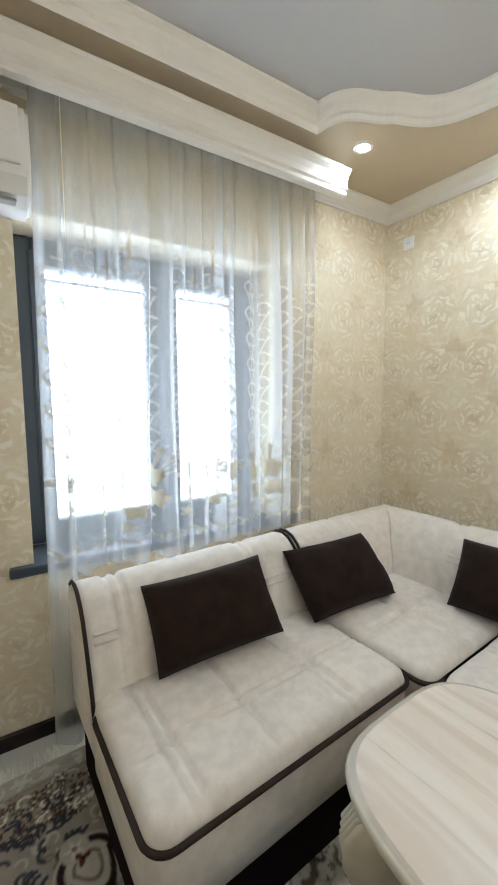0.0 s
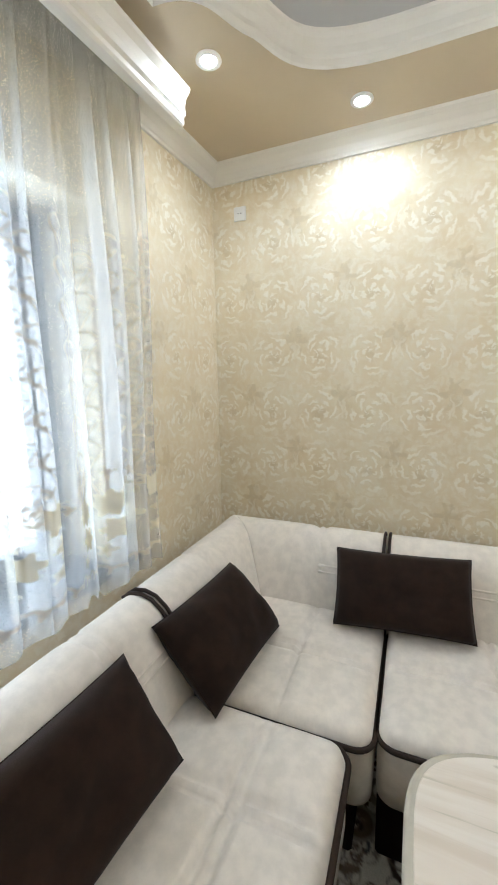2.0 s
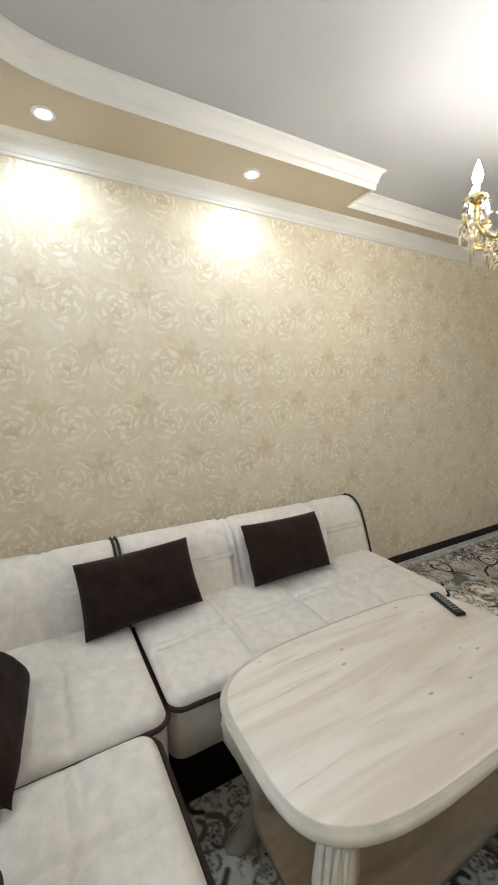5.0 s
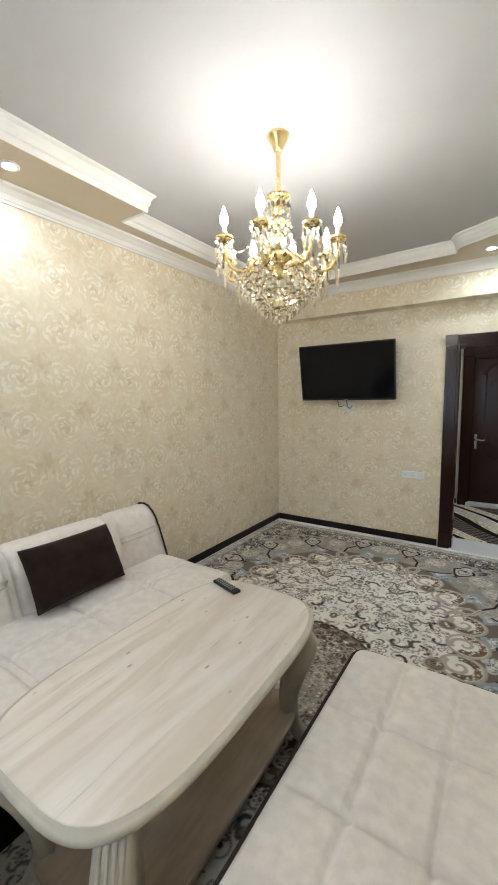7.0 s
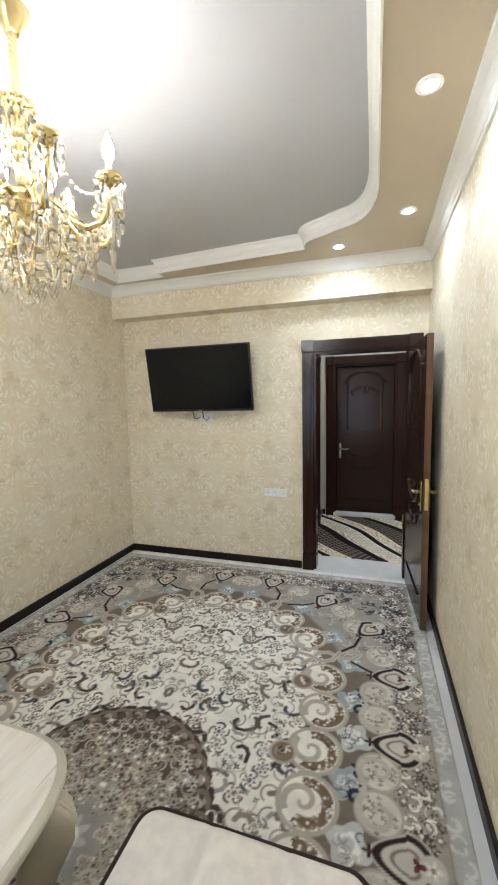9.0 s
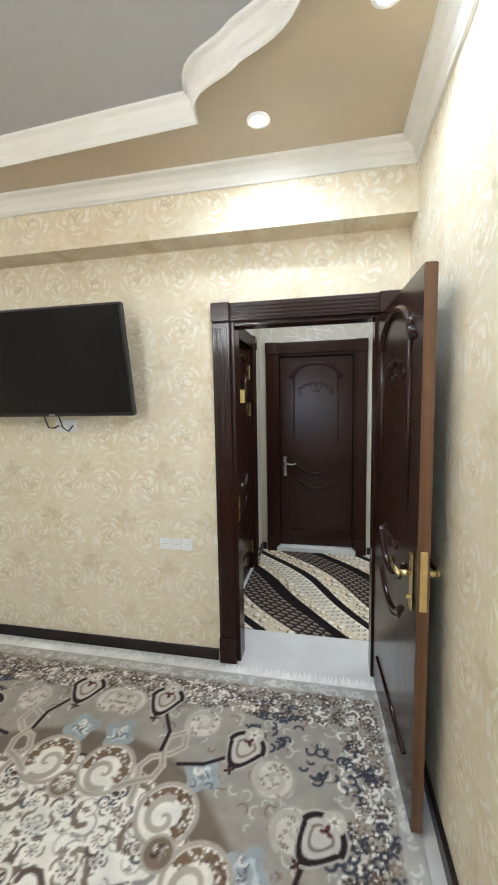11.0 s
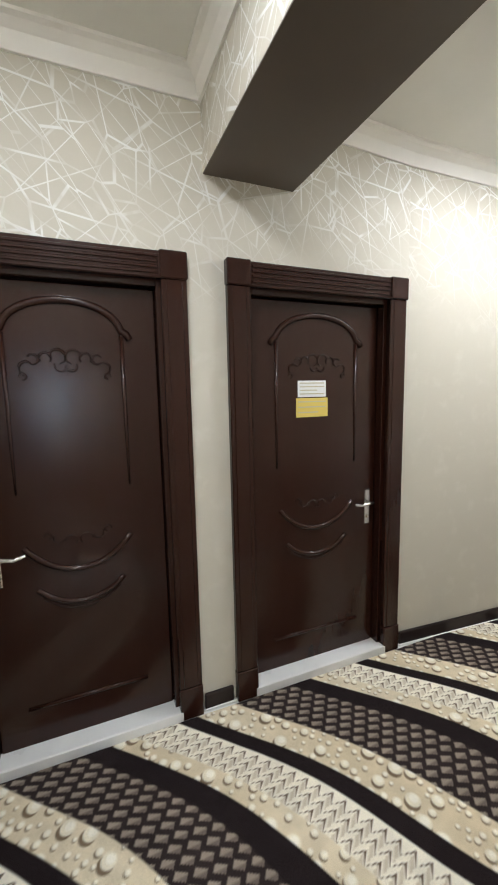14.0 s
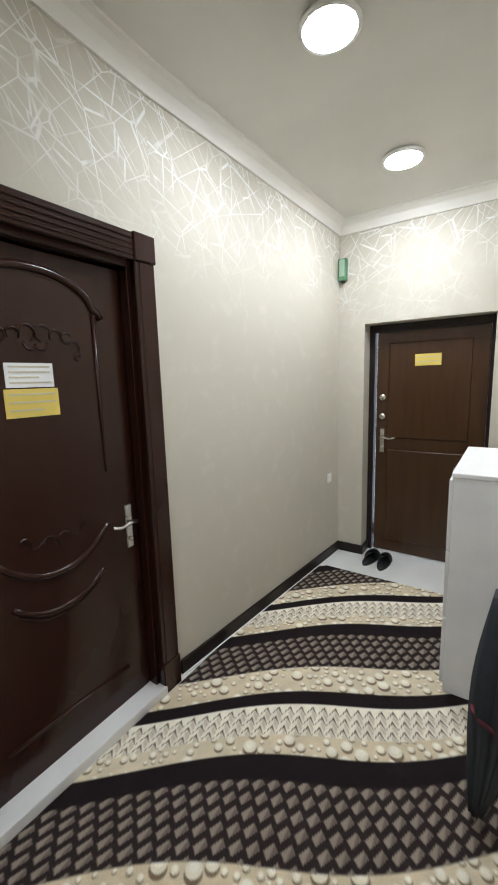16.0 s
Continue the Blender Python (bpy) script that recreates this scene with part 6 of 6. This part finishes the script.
plate("wall_socket", pose(XE, 1.375, 2.455, 0, 0, -90), 1, "white wall socket high on the papered wall")
plate("wall_socket", pose(HX1, -3.965, 0.66, 0, 0, -90), 1, "white wall socket low on the hall wall beside a door")
plate("socket_strip", pose(1.0, YT, 0.713, 0, 0, 180), 3, "white triple socket strip on the wall below the television")
plate("tv_socket", pose(1.70, YT, 1.432, 0, 0, 180), 2, "white double socket with black cables under the television")
for k, dx in enumerate((-0.05, 0.05)):
    tagged(mesh_from("cable", tube([(1.70 + dx, YT + 0.014, 1.435), (1.72 + dx, YT + 0.035, 1.40 + 0.02 * k), (1.745 + dx, YT + 0.05, 1.425), (1.74 + dx, YT + 0.09, 1.50), (1.73 + dx, YT + 0.10, 1.54)], 0.0045, 8), M_BLACK, None, None, True),
           "thin black cable running up to the television", "cable")

ac = thing("air_conditioner", WIN @ pose(-2.115, 0, 2.165), "white wall-mounted air conditioner beside the curtain", "air conditioner")
bm = bmesh.new()
prof = [(0.0, 0.0), (-0.10, 0.0), (-0.17, 0.02), (-0.205, 0.07), (-0.212, 0.14), (-0.212, 0.25), (-0.195, 0.295), (-0.15, 0.315), (0.0, 0.315)]
ends = [[bm.verts.new((x, y, z)) for y, z in prof] for x in (-0.70, 0.0)]
for k in range(len(prof)):
    j = (k + 1) % len(prof)
    bm.faces.new((ends[0][k], ends[0][j], ends[1][j], ends[1][k]))
bm.faces.new(ends[0])
bm.faces.new(ends[1][::-1])
bmesh.ops.bevel(bm, geom=[e for e in bm.edges if abs(e.verts[0].co.x - e.verts[1].co.x) < 1e-6], offset=0.012, segments=3, affect="EDGES")
part("body", bm, M_PLASTIC, ac, soft=False)
part("front_panel", box(-0.69, -0.03, -0.222, -0.210, 0.10, 0.29, 0.006, 2), M_PLASTIC, ac)
part("air_flap", box(-0.66, -0.05, -0.205, -0.12, 0.012, 0.022, 0.003), M_GREY, ac, "grey louvre flap", m=pose(0, 0, 0.012, 12, 0, 0))
part("side_seam", box(0.0, 0.002, -0.205, -0.02, 0.088, 0.094), M_GREY, ac)

# ---- things in the hall ----
sw = thing("light_switch", HS @ pose(-1.72, 0, 0.70, 0, 0, 180), "small white switch on the hall wall", "switch")
part("plate", box(-0.032, 0.032, -0.010, 0, -0.04, 0.04, 0.004, 2), M_PLASTIC, sw)
part("rocker", box(-0.020, 0.020, -0.014, -0.009, -0.026, 0.026, 0.003), M_PLASTIC, sw)

M_GREEN = plain("green_plastic", (0.08, 0.20, 0.10), 0.35, var=0.1, bumps=0.02)
gb = thing("air_freshener", pose(HX0, -5.145, 2.30, 0, 0, 90), "small green and white box high in the hall corner", "air freshener")
part("body", box(-0.032, 0.032, -0.05, 0.0, 0.0, 0.17, 0.008, 2), M_GREEN, gb)
part("front", box(-0.022, 0.022, -0.056, -0.049, 0.03, 0.16, 0.003), plain("pale_green", (0.35, 0.5, 0.36), 0.4), gb, "pale green front")
part("nozzle", lathe([(0.018, -0.012), (0.020, 0.0), (0.012, 0.003)], 14, centre=(0, -0.028, 0)), M_BLACK, gb)

cab = thing("shoe_cabinet", pose(-2.10, YH, 0), "tall plain white shoe cabinet standing on the hall carpet", "cabinet")
part("body", box(-0.74, 0.0, -0.545, 0.0, 0.012, 1.082, 0.003), M_PLASTIC, cab)
part("top", box(-0.745, 0.004, -0.552, 0.0, 1.083, 1.105, 0.003), M_PLASTIC, cab)
for k in range(3):
    dr = part("flap_door", box(-0.735, -0.005, -0.562, -0.546, 0.06 + k * 0.34, 0.39 + k * 0.34, 0.002), M_PLASTIC, cab)
    part("knob", lathe([(0.006, 0.0), (0.006, 0.012), (0.012, 0.016), (0.010, 0.024), (0.002, 0.025)], 12), M_CHROME, dr, "small metal knob", m=pose(-0.37, -0.562, 0.36 + k * 0.34, 90, 0, 0))


def shoe(x, y, turn, label):
    th = thing("slipper", pose(x, y, 0.0, 0, 0, turn), label, "shoe", "pair of slippers by the entrance")
    n = 24
    bm = bmesh.new()
    ring = []
    for zz, g in ((0.0, 0.96), (0.012, 1.0), (0.020, 0.98)):
        ring.append([bm.verts.new((0.135 * math.cos(2 * math.pi * k / n) * g, (0.048 + 0.006 * math.cos(2 * math.pi * k / n)) * math.sin(2 * math.pi * k / n) * g, zz)) for k in range(n)])
    for a, b in zip(ring, ring[1:]):
        for k in range(n):
            bm.faces.new((a[k], a[(k + 1) % n], b[(k + 1) % n], b[k]))
    bm.faces.new(ring[0][::-1])
    bm.faces.new(ring[-1])
    part("sole", bm, M_BLACK, th, soft=True)
    bm = bmesh.new()
    rows = []
    for i in range(9):
        u = i / 8
        x = -0.01 + 0.138 * u
        h = 0.075 * math.sqrt(max(0.0, 1 - u ** 2.2)) + 0.012
        wd = 0.052 * math.sqrt(max(0.02, 1 - max(0, u - 0.45) ** 2 * 2.6))
        rows.append([bm.verts.new((x, wd * math.cos(math.pi * k / 10), 0.016 + h * math.sin(math.pi * k / 10) * 0.85)) for k in range(11)])
    for a, b in zip(rows, rows[1:]):
        for k in range(10):
            bm.faces.new((a[k], a[k + 1], b[k + 1], b[k]))
    bmesh.ops.solidify(bm, geom=list(bm.faces), thickness=0.004)
    part("upper", bm, M_BLACK, th, "black rounded upper", soft=True)
    return th


shoe(-3.33, -4.86, 172, "black rubber slipper on the pale floor by the entrance")
shoe(-3.31, -4.745, 180, "black rubber slipper on the pale floor by the entrance")

M_NAVY = plain("dark_slate_cloth", (0.035, 0.042, 0.05), 0.6, var=0.35, vscale=14, grain=140, bumps=0.3)
M_RED = plain("dark_red_cloth", (0.10, 0.012, 0.02), 0.7, var=0.3, bumps=0.2)
um = thing("umbrella", pose(-1.54, -3.97, 0.012), "closed dark slate umbrella standing beside the white hall cabinet", "umbrella")
lean = Vector((-0.04, 0.115, 0.99)).normalized()
side = lean.cross(Vector((0, 0, 1))).normalized()
over = side.cross(lean)
bm = bmesh.new()
n, rings = 32, []
for i in range(14):
    u = i / 13
    rad = 0.018 + 0.062 * math.sin(min(1, u * 1.25) * math.pi * 0.5) * (1 - 0.35 * max(0, u - 0.6))
    rings.append([bm.verts.new(lean * (0.03 + 0.80 * u) + (side * math.cos(2 * math.pi * k / n + u * 0.8) + over * math.sin(2 * math.pi * k / n + u * 0.8)) * rad * (1 + 0.28 * math.cos(8 * 2 * math.pi * k / n))) for k in range(n)])
for a, b in zip(rings, rings[1:]):
    for k in range(n):
        bm.faces.new((a[k], a[(k + 1) % n], b[(k + 1) % n], b[k]))
bm.faces.new(rings[0][::-1])
bm.faces.new(rings[-1])
part("canopy", bm, M_NAVY, um, soft=True)
part("shaft", tube([lean * 0.0, lean * 0.95], 0.006, 8), M_CHROME, um)
part("tie_band", tube([lean * 0.42 + (side * math.cos(q * 0.5236) + over * math.sin(q * 0.5236)) * 0.078 for q in range(12)], 0.008, 6, closed=True), M_RED, um, "dark red tie band", soft=True)
part("grip", tube([lean * 0.93, lean * 0.985], 0.014, 10), M_BLACK, um, soft=True)
